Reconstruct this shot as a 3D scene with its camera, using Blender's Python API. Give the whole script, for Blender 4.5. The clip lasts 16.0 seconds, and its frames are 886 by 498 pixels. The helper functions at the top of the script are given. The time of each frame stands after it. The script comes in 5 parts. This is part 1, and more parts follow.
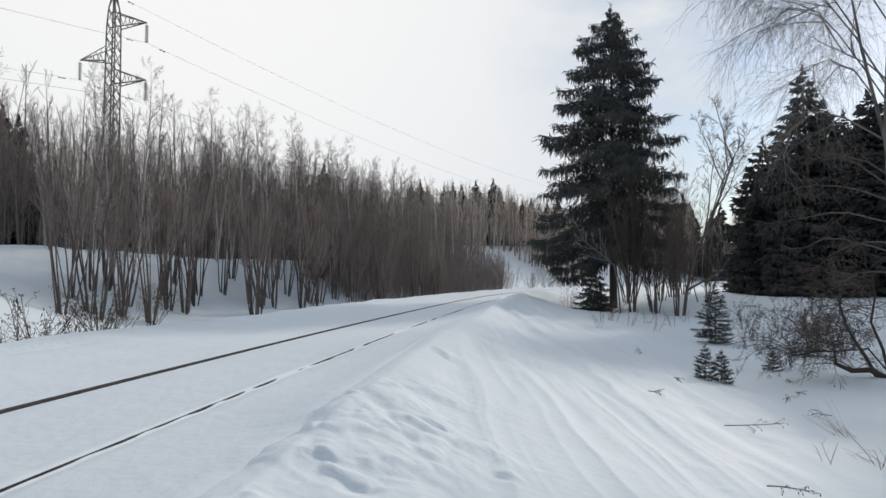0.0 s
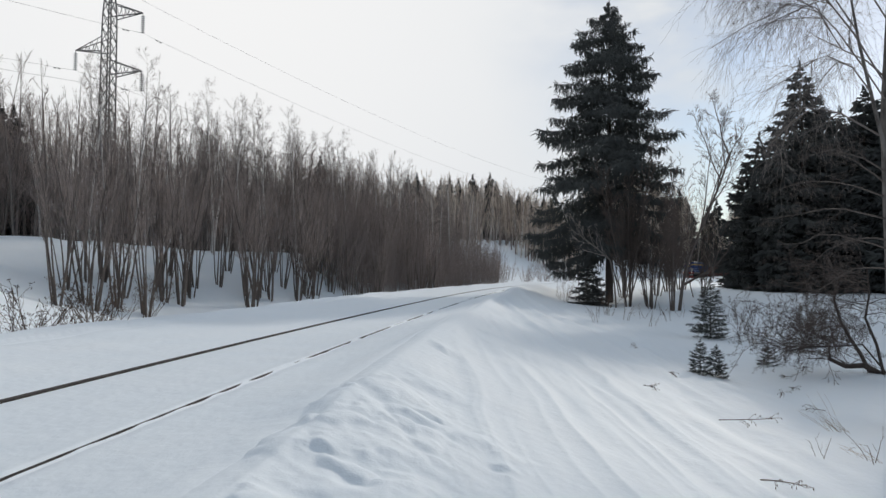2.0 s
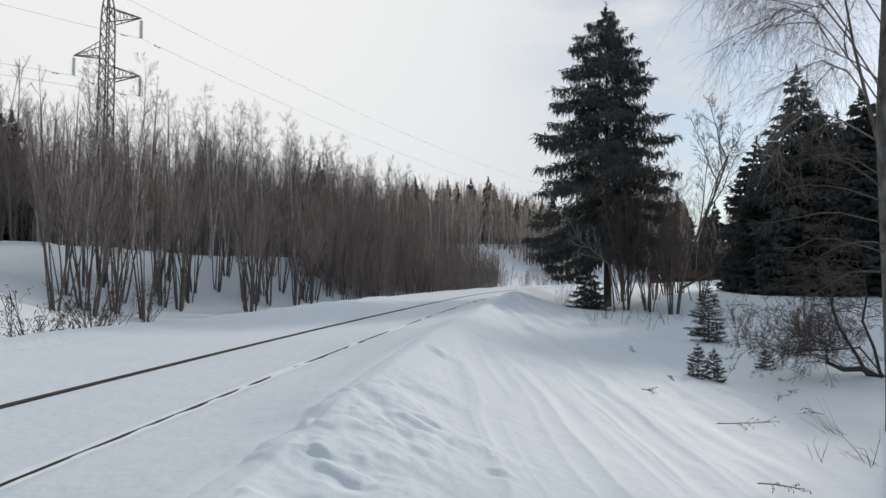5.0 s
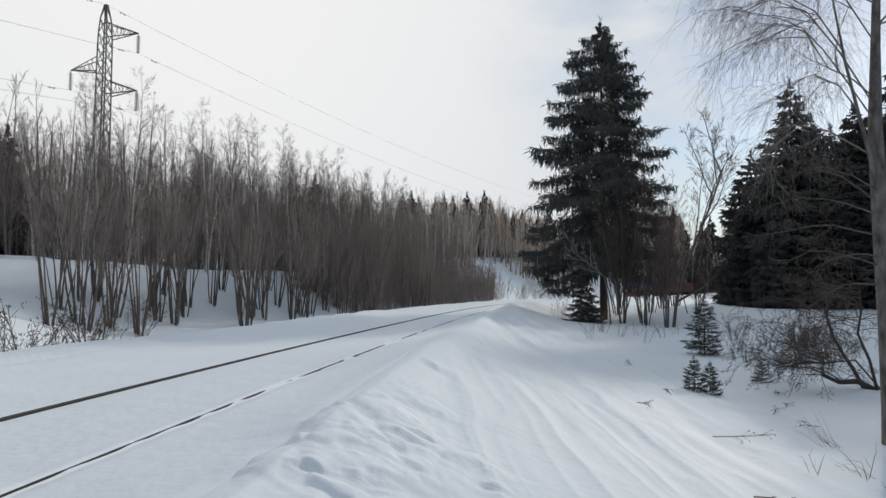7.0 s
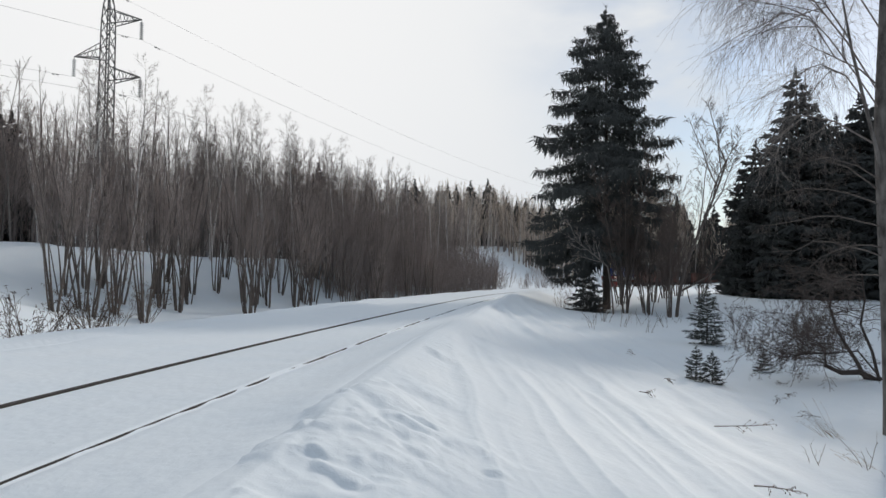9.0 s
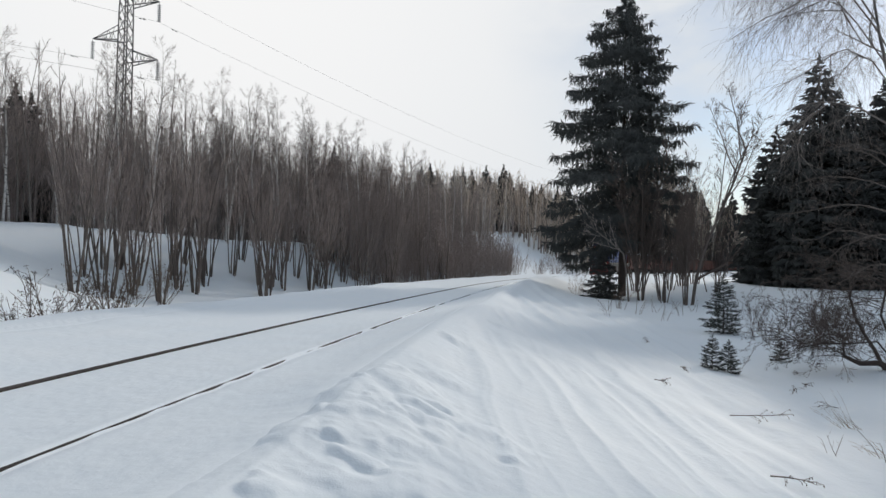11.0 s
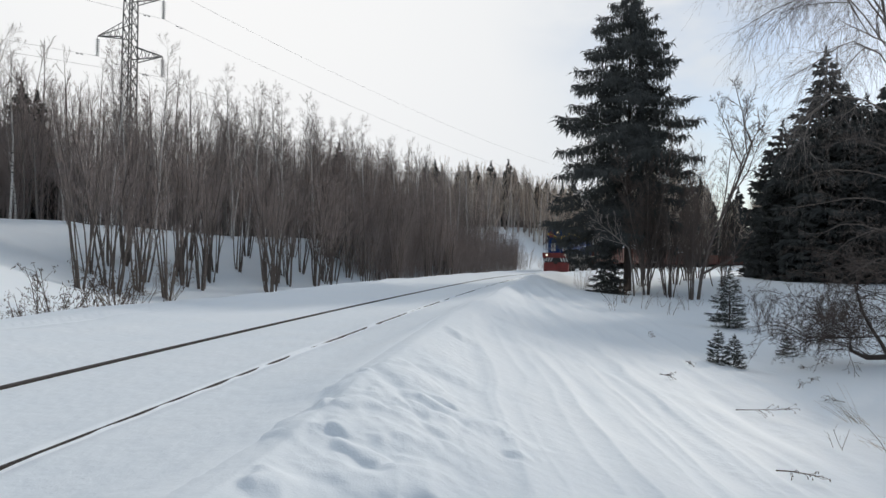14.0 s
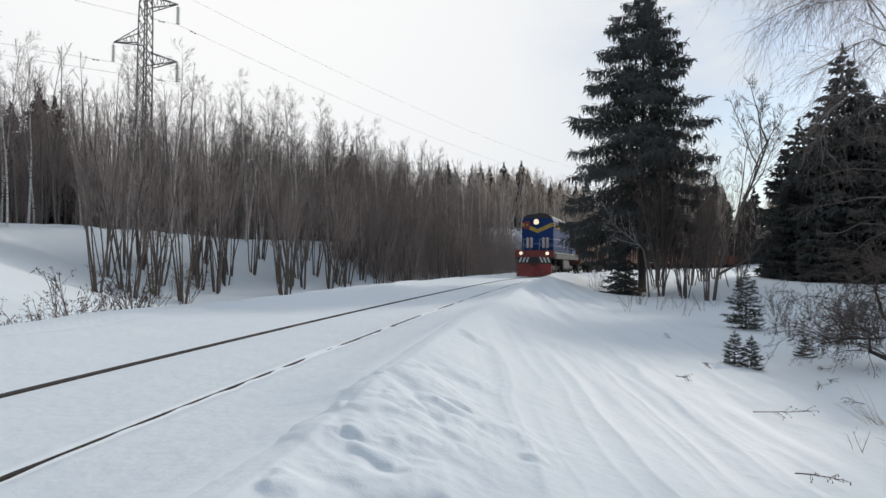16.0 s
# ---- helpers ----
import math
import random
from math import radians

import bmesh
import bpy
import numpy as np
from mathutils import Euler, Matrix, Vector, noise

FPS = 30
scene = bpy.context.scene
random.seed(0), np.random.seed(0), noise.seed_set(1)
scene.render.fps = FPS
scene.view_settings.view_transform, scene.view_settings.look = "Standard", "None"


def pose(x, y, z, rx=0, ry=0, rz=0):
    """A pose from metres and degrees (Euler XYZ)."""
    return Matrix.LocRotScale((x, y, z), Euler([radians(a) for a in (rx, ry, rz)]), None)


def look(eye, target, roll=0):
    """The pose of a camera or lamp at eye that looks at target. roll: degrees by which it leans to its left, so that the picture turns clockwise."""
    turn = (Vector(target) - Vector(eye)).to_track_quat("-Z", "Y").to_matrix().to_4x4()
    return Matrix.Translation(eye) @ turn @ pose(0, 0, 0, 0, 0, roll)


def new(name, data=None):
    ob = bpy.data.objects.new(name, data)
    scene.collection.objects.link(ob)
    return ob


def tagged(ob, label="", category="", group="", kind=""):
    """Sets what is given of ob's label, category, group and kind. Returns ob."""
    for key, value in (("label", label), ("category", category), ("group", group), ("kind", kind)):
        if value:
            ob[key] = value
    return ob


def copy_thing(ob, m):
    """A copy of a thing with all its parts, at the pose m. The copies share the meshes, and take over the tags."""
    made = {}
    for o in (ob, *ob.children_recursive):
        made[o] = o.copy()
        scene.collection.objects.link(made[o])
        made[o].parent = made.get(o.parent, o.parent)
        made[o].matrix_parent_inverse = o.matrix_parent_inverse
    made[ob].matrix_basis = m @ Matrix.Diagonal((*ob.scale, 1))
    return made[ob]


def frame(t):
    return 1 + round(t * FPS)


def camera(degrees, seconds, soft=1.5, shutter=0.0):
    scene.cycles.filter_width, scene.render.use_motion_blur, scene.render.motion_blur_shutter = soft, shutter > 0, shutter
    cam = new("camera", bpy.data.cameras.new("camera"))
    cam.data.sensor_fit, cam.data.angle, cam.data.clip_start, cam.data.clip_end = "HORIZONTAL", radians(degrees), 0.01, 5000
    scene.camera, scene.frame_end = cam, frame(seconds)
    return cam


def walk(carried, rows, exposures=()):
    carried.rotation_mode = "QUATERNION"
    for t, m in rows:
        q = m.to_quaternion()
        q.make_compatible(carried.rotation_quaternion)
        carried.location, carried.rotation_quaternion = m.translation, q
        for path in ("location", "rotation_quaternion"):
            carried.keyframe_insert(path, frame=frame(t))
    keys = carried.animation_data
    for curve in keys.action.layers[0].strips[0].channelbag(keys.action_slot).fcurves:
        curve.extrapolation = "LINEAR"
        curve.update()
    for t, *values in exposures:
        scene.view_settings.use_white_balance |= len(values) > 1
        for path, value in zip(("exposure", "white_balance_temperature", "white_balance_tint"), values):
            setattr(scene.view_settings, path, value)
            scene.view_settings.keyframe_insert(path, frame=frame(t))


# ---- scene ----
EYE = 1.088          # camera above the rail heads, which lie at z = 0
PATH = [
    (0, 0, 0, 0, 0, 2.68, 0), (0.5, -0.001, -0.009, 0.003, -0.074, 2.876, 0.041),
    (1, -0.006, -0.023, 0.007, -0.456, 2.879, -0.195), (1.5, -0.005, -0.012, -0.004, -0.515, 2.484, -0.461),
    (2, -0.009, -0.002, -0.002, -0.328, 2.137, -0.344), (2.5, -0.012, -0.004, 0.005, -0.275, 2.149, -0.358),
    (3, -0.008, -0.003, -0.003, 0.063, 1.924, -0.36), (3.5, -0.017, 0.011, -0.002, 0.204, 1.874, -0.48),
    (4, -0.007, -0.018, 0.001, 0.281, 1.361, -0.887), (4.5, -0.007, -0.009, 0.001, 0.008, 1.33, -0.748),
    (5, 0, -0.026, 0.005, -0.455, 2.484, -0.211), (7.5, 0.021, -0.032, -0.001, -0.767, 3.686, -0.094),
    (8, 0.004, -0.038, 0.006, -0.306, 3.722, -0.224), (8.5, 0.002, -0.008, 0.002, -0.827, 2.264, -0.108),
    (9, 0.016, -0.043, 0.001, -0.503, 2.677, -0.393), (9.5, 0.006, -0.034, 0.007, -0.17, 2.164, -0.882),
    (12, -0.002, -0.015, 0.002, 0.966, 1.323, -0.88), (12.5, 0.012, -0.036, 0.006, 0.774, 1.473, -0.803),
    (13, 0.004, -0.014, -0.007, 1.005, 1.64, -0.974), (13.5, 0.003, -0.011, 0, 1.275, 1.372, -0.944),
    (14, 0.009, -0.011, 0.001, 1.176, 0.982, -0.821), (14.5, 0.013, -0.03, 0.004, 1.028, 0.928, -0.717),
    (15, 0.014, -0.023, 0.003, 1.465, 0.97, -0.662), (15.5, -0.001, 0.008, 0, 2.037, 0.998, -0.56),
    (16, 0.001, -0.012, 0.005, 2.315, 1.136, -0.511)]
cam = camera(67.0, 16.0)
walk(cam, [(t, pose(x, y, EYE + z, 90 + p, r, w)) for t, x, y, z, w, p, r in PATH],
     [(0, -0.03), (1.5, -0.05), (4, -0.13), (5, -0.12), (8.5, -0.09), (9.5, -0.03), (12.5, -0.06), (14, -0.01), (16, 0.03)])

# ---- light: a veiled sun ahead, thin bright cloud round it, bluer sky away from it ----
SUN_AZ, SUN_EL = radians(35.0), radians(19.5)
SUN_DIR = Vector((math.sin(SUN_AZ) * math.cos(SUN_EL), math.cos(SUN_AZ) * math.cos(SUN_EL), math.sin(SUN_EL)))


def make_world():
    w = bpy.data.worlds.new("sky")
    scene.world = w
    w.use_nodes = True
    nt = w.node_tree
    n, l = nt.nodes, nt.links
    n.clear()
    out = n.new("ShaderNodeOutputWorld")
    bg = n.new("ShaderNodeBackground")
    sky = n.new("ShaderNodeTexSky")
    sky.sky_type, sky.sun_disc = "NISHITA", False
    sky.sun_elevation, sky.sun_rotation = SUN_EL, SUN_AZ
    sky.dust_density, sky.ozone_density = 0.22, 2.4
    dim = n.new("ShaderNodeVectorMath")
    dim.operation = "SCALE"
    dim.inputs["Scale"].default_value = 0.1
    l.new(sky.outputs[0], dim.inputs[0])
    tc = n.new("ShaderNodeTexCoord")
    dot = n.new("ShaderNodeVectorMath")
    dot.operation = "DOT_PRODUCT"
    dot.inputs[1].default_value = Vector((-0.30, 0.80, 0.42)).normalized()
    l.new(tc.outputs["Generated"], dot.inputs[0])
    # cloud brightness falls off with the angle from the sun
    bright = n.new("ShaderNodeValToRGB")
    el = bright.color_ramp.elements
    el[0].position, el[0].color = 0.0, (0.44, 0.48, 0.53, 1)
    el[1].position, el[1].color = 1.0, (0.95, 0.95, 0.95, 1)
    e = el.new(0.58)
    e.color = (0.20, 0.25, 0.325, 1)
    e = el.new(0.85)
    e.color = (0.69, 0.74, 0.79, 1)
    m01 = n.new("ShaderNodeMapRange")
    m01.inputs[1].default_value, m01.inputs[2].default_value = -1, 1
    l.new(dot.outputs["Value"], m01.inputs[0])
    l.new(m01.outputs[0], bright.inputs[0])
    # gaps of blue in the cloud, away from the sun
    noi = n.new("ShaderNodeTexNoise")
    noi.inputs["Scale"].default_value, noi.inputs["Detail"].default_value = 4.2, 6
    mp = n.new("ShaderNodeMapping")
    mp.inputs["Scale"].default_value = (1, 1, 2.2)
    mp.inputs["Location"].default_value = (0.35, 0.2, 0.1)
    l.new(tc.outputs["Generated"], mp.inputs[0])
    l.new(mp.outputs[0], noi.inputs[0])
    a = n.new("ShaderNodeMapRange")
    a.inputs[1].default_value, a.inputs[2].default_value = 0.32, 0.56
    l.new(noi.outputs[0], a.inputs[0])
    side = n.new("ShaderNodeVectorMath")
    side.operation = "DOT_PRODUCT"
    side.inputs[1].default_value = Vector((0.66, 0.64, 0.40)).normalized()
    l.new(tc.outputs["Generated"], side.inputs[0])
    b = n.new("ShaderNodeMapRange")
    b.interpolation_type = "SMOOTHSTEP"
    b.inputs[1].default_value, b.inputs[2].default_value = 0.75, 0.98
    l.new(side.outputs["Value"], b.inputs[0])
    gap = n.new("ShaderNodeMath")
    gap.operation = "MULTIPLY"
    l.new(a.outputs[0], gap.inputs[0])
    l.new(b.outputs[0], gap.inputs[1])
    mix = n.new("ShaderNodeMix")
    mix.data_type = "RGBA"
    l.new(gap.outputs[0], mix.inputs[0])
    l.new(bright.outputs[0], mix.inputs[6])
    l.new(dim.outputs[0], mix.inputs[7])
    l.new(mix.outputs[2], bg.inputs[0])
    l.new(bg.outputs[0], out.inputs[0])


make_world()
sun = new("sun", bpy.data.lights.new("sun", "SUN"))
sun.data.energy, sun.data.angle, sun.data.color = 1.9, radians(3.0), (1.0, 0.91, 0.80)
sun.matrix_world = look(SUN_DIR * 100, (0, 0, 0))


# ---- materials ----
def material(name, c1, c2, scale=8.0, rough=0.8, metal=0.0, bump=0.0, stretch=(1, 1, 1), vary=0.0, coords="Object", fine=60.0, spec=0.5):
    """A two-tone surface with noise at two scales, relief, and tone that varies from object to object."""
    m = bpy.data.materials.new(name)
    m.use_nodes = True
    nt = m.node_tree
    n, l = nt.nodes, nt.links
    p = n["Principled BSDF"]
    p.inputs["Roughness"].default_value, p.inputs["Metallic"].default_value = rough, metal
    p.inputs["Specular IOR Level"].default_value = spec
    tc = n.new("ShaderNodeTexCoord")
    mp = n.new("ShaderNodeMapping")
    mp.inputs["Scale"].default_value = stretch
    l.new(tc.outputs[coords], mp.inputs[0])
    big = n.new("ShaderNodeTexNoise")
    big.inputs["Scale"].default_value, big.inputs["Detail"].default_value = scale, 6
    l.new(mp.outputs[0], big.inputs[0])
    small = n.new("ShaderNodeTexNoise")
    small.inputs["Scale"].default_value, small.inputs["Detail"].default_value = fine, 3
    l.new(mp.outputs[0], small.inputs[0])
    add = n.new("ShaderNodeMath")
    add.operation = "MULTIPLY_ADD"
    add.inputs[1].default_value = 0.4
    l.new(small.outputs[0], add.inputs[0])
    l.new(big.outputs[0], add.inputs[2])
    r = n.new("ShaderNodeMapRange")
    r.inputs[1].default_value, r.inputs[2].default_value = 0.45, 0.95
    l.new(add.outputs[0], r.inputs[0])
    mx = n.new("ShaderNodeMix")
    mx.data_type = "RGBA"
    mx.inputs[6].default_value, mx.inputs[7].default_value = (*c1, 1), (*c2, 1)
    l.new(r.outputs[0], mx.inputs[0])
    colour = mx.outputs[2]
    if vary:
        oi = n.new("ShaderNodeObjectInfo")
        v = n.new("ShaderNodeMapRange")
        v.inputs[3].default_value, v.inputs[4].default_value = 1 - vary, 1 + vary
        l.new(oi.outputs["Random"], v.inputs[0])
        sc = n.new("ShaderNodeVectorMath")
        sc.operation = "SCALE"
        l.new(colour, sc.inputs[0])
        l.new(v.outputs[0], sc.inputs["Scale"])
        colour = sc.outputs[0]
    l.new(colour, p.inputs["Base Color"])
    if bump:
        b = n.new("ShaderNodeBump")
        b.inputs["Strength"].default_value, b.inputs["Distance"].default_value = 0.6, bump
        l.new(add.outputs[0], b.inputs["Height"])
        l.new(b.outputs[0], p.inputs["Normal"])
    return m


def glow(name, colour, strength):
    m = bpy.data.materials.new(name)
    m.use_nodes = True
    p = m.node_tree.nodes["Principled BSDF"]
    p.inputs["Base Color"].default_value = (*colour, 1)
    p.inputs["Emission Color"].default_value = (*colour, 1)
    p.inputs["Emission Strength"].default_value = strength
    return m


def snow_material():
    m = bpy.data.materials.new("snow")
    m.use_nodes = True
    nt = m.node_tree
    n, l = nt.nodes, nt.links
    p = n["Principled BSDF"]
    p.inputs["Roughness"].default_value = 0.75
    p.inputs["Specular IOR Level"].default_value = 0.25
    tc = n.new("ShaderNodeTexCoord")
    hs = None
    for scale, amount, detail in ((0.9, 0.05, 4), (7.0, 0.017, 5), (90.0, 0.0025, 3)):
        t = n.new("ShaderNodeTexNoise")
        t.inputs["Scale"].default_value, t.inputs["Detail"].default_value = scale, detail
        l.new(tc.outputs["Object"], t.inputs[0])
        k = n.new("ShaderNodeMath")
        k.operation = "MULTIPLY_ADD"
        k.inputs[1].default_value = amount
        l.new(t.outputs[0], k.inputs[0])
        if hs is not None:
            l.new(hs, k.inputs[2])
        else:
            k.inputs[2].default_value = 0
        hs = k.outputs[0]
        if scale == 0.9:
            first = t
    b = n.new("ShaderNodeBump")
    b.inputs["Strength"].default_value, b.inputs["Distance"].default_value = 0.7, 1.0
    l.new(hs, b.inputs["Height"])
    l.new(b.outputs[0], p.inputs["Normal"])
    mx = n.new("ShaderNodeMix")
    mx.data_type = "RGBA"
    mx.inputs[6].default_value, mx.inputs[7].default_value = (0.765, 0.835, 0.89, 1), (0.83, 0.875, 0.905, 1)
    l.new(first.outputs[0], mx.inputs[0])
    l.new(mx.outputs[2], p.inputs["Base Color"])
    return m


def birch_bark():
    m = material("birch_bark", (0.80, 0.77, 0.73), (0.58, 0.55, 0.52), 5, 0.7, 0, 0.004, (3, 3, 1))
    nt = m.node_tree
    n, l = nt.nodes, nt.links
    p = n["Principled BSDF"]
    tc = n.new("ShaderNodeTexCoord")
    mp = n.new("ShaderNodeMapping")
    mp.inputs["Scale"].default_value = (2.0, 2.0, 9.0)
    l.new(tc.outputs["Object"], mp.inputs[0])
    t = n.new("ShaderNodeTexNoise")
    t.inputs["Scale"].default_value = 1.6
    l.new(mp.outputs[0], t.inputs[0])
    r = n.new("ShaderNodeMapRange")
    r.inputs[1].default_value, r.inputs[2].default_value = 0.55, 0.62
    l.new(t.outputs[0], r.inputs[0])
    mx = n.new("ShaderNodeMix")
    mx.data_type = "RGBA"
    old = p.inputs["Base Color"].links[0].from_socket
    l.new(r.outputs[0], mx.inputs[0])
    l.new(old, mx.inputs[6])
    mx.inputs[7].default_value = (0.05, 0.045, 0.04, 1)
    l.new(mx.outputs[2], p.inputs["Base Color"])
    return m


SNOW = snow_material()
RAIL_SIDE = material("rusty_rail_steel", (0.05, 0.038, 0.032), (0.025, 0.021, 0.02), 6, 0.85, bump=0.002, spec=0.1)
RAIL_TOP = material("worn_rail_head", (0.065, 0.057, 0.054), (0.035, 0.031, 0.03), 4, 0.8, spec=0.12)
STEEL = material("galvanised_steel", (0.20, 0.20, 0.20), (0.12, 0.115, 0.11), 3, 0.6, 0.5)
GLASS_INS = material("insulator_glass", (0.36, 0.37, 0.36), (0.25, 0.26, 0.26), 9, 0.25)
WIRE = material("aluminium_wire", (0.25, 0.25, 0.25), (0.16, 0.16, 0.16), 2, 0.5, 0.6)
BARK = material("grey_brown_bark", (0.21, 0.185, 0.165), (0.115, 0.1, 0.09), 6, 0.9, 0, 0.006, (4, 4, 1), 0.3)
TWIG = material("brown_twig", (0.39, 0.325, 0.30), (0.27, 0.225, 0.205), 3, 0.9, 0, 0, (1, 1, 1), 0.28)
DARK_TWIG = material("dark_willow_twig", (0.13, 0.10, 0.085), (0.075, 0.058, 0.05), 3, 0.9, 0, 0, (1, 1, 1), 0.2)
# tan twigs made paler than TWIG: distance haze and sunlight put into the colour
HAZED_TWIG = material("hazed_tan_twig", (0.62, 0.53, 0.44), (0.46, 0.38, 0.31), 0.06, 0.9, 0, 0, (1, 1, 1), 0.2, fine=0.4)
PALE_TWIG = material("pale_willow_twig", (0.40, 0.31, 0.20), (0.28, 0.21, 0.14), 3, 0.85, 0, 0, (1, 1, 1), 0.2)
BIRCH = birch_bark()
BIRCH_TWIG = material("birch_twig", (0.31, 0.27, 0.25), (0.19, 0.16, 0.145), 3, 0.85, 0, 0, (1, 1, 1), 0.2)
OLD_BIRCH = material("old_birch_bark", (0.24, 0.22, 0.205), (0.05, 0.044, 0.04), 3.2, 0.9, 0, 0.012, (3, 3, 1.1), spec=0.2)
DARK_BARK = material("dark_alder_bark", (0.17, 0.14, 0.122), (0.085, 0.07, 0.062), 6, 0.9, 0, 0.006, (4, 4, 1), 0.25)
SPRUCE_BARK = material("spruce_bark", (0.085, 0.066, 0.055), (0.045, 0.036, 0.031), 8, 0.95, 0, 0.01, (4, 4, 1))
NEEDLE = material("spruce_needles", (0.066, 0.070, 0.064), (0.038, 0.042, 0.042), 1.4, 0.75, 0, 0, (1, 1, 1), 0.2, fine=14)
YOUNG = material("young_spruce_needles", (0.055, 0.060, 0.048), (0.03, 0.035, 0.03), 5, 0.75, 0, 0, fine=30)
WEED = material("dry_weed", (0.17, 0.12, 0.085), (0.08, 0.058, 0.045), 9, 0.9, 0, 0, (1, 1, 1), 0.25)
BLUE = material("blue_loco_paint", (0.018, 0.055, 0.20), (0.012, 0.033, 0.115), 1.6, 0.7, 0, 0.001, spec=0.2)
YELLOW = material("yellow_paint", (0.55, 0.36, 0.055), (0.38, 0.25, 0.05), 2, 0.55)
RED = material("red_oxide_paint", (0.28, 0.042, 0.034), (0.15, 0.03, 0.026), 2, 0.6, 0, 0.002)
WHITE = material("white_paint", (0.74, 0.72, 0.70), (0.52, 0.50, 0.48), 3, 0.6)
CREAM = material("cream_edge_paint", (0.45, 0.42, 0.32), (0.28, 0.26, 0.2), 2, 0.6)
BLACK = material("sooty_black_paint", (0.022, 0.022, 0.024), (0.04, 0.037, 0.035), 2, 0.6)
GREASE = material("greasy_running_gear", (0.035, 0.031, 0.028), (0.07, 0.06, 0.05), 4, 0.7, 0.3, 0.003)
RAILING = material("pale_blue_railing", (0.35, 0.42, 0.52), (0.2, 0.25, 0.33), 3, 0.5)
FREIGHT = material("faded_red_brown_wagon_paint", (0.17, 0.062, 0.042), (0.085, 0.038, 0.03), 1.2, 0.8, 0, 0.003, (1, 1, 1), 0.15)
WAGON_GREY = material("weathered_wagon_steel", (0.075, 0.062, 0.056), (0.045, 0.037, 0.034), 1.5, 0.8, 0.1, 0.002)
WINDOW = material("dark_cab_glass", (0.02, 0.025, 0.03), (0.03, 0.035, 0.04), 1, 0.08)
LAMP = glow("lit_headlamp", (1.0, 0.80, 0.52), 0.75)
BRIGHT = glow("lit_marker_lamp", (1.0, 0.86, 0.68), 0.8)

# ---- the track's line: its bend, and the way between places and (along, across) ----
STEP = 0.5
S = np.arange(-60, 420, STEP)
HEAD = np.cumsum(np.interp(S, [0, 25, 45, 80, 105], [0.00388, 0.00103, 0.00397, 0.00397, 0.00201])) * STEP
HEAD += radians(5.495) - HEAD[120]
TX, TY = np.cumsum(np.sin(HEAD)) * STEP, np.cumsum(np.cos(HEAD)) * STEP
TX, TY = TX - TX[120] - 3.493, TY - TY[120]


def on_track(s, u=0.0):
    h = np.interp(s, S, HEAD)
    return np.interp(s, S, TX) + u * np.cos(h), np.interp(s, S, TY) - u * np.sin(h), h


def along_across(x, y):
    x, y = np.atleast_1d(x).astype(float), np.atleast_1d(y).astype(float)
    s, u = np.empty_like(x), np.empty_like(x)
    for a in range(0, len(x), 4000):
        dx, dy = x[a:a + 4000, None] - TX[::2], y[a:a + 4000, None] - TY[::2]
        i = np.argmin(dx * dx + dy * dy, 1) * 2
        ax, ay, h = x[a:a + 4000] - TX[i], y[a:a + 4000] - TY[i], HEAD[i]
        s[a:a + 4000] = S[i] + ax * np.sin(h) + ay * np.cos(h)
        u[a:a + 4000] = ax * np.cos(h) - ay * np.sin(h)
    return s, u


LATTICE = np.random.RandomState(5).rand(256, 256)


def lumps(x, y, size):
    """Smooth value noise, -1 to 1, with lumps of that many metres."""
    x, y = x / size + 100.3, y / size + 57.7
    i, j = np.floor(x).astype(int), np.floor(y).astype(int)
    fx, fy = x - i, y - j
    fx, fy = fx * fx * (3 - 2 * fx), fy * fy * (3 - 2 * fy)
    g = lambda a, b: LATTICE[a % 256, b % 256]
    v = (g(i, j) * (1 - fx) + g(i + 1, j) * fx) * (1 - fy) + (g(i, j + 1) * (1 - fx) + g(i + 1, j + 1) * fx) * fy
    return 2 * v - 1


def ease(a, b, v):
    t = np.clip((v - a) / (b - a), 0, 1)
    return t * t * (3 - 2 * t)


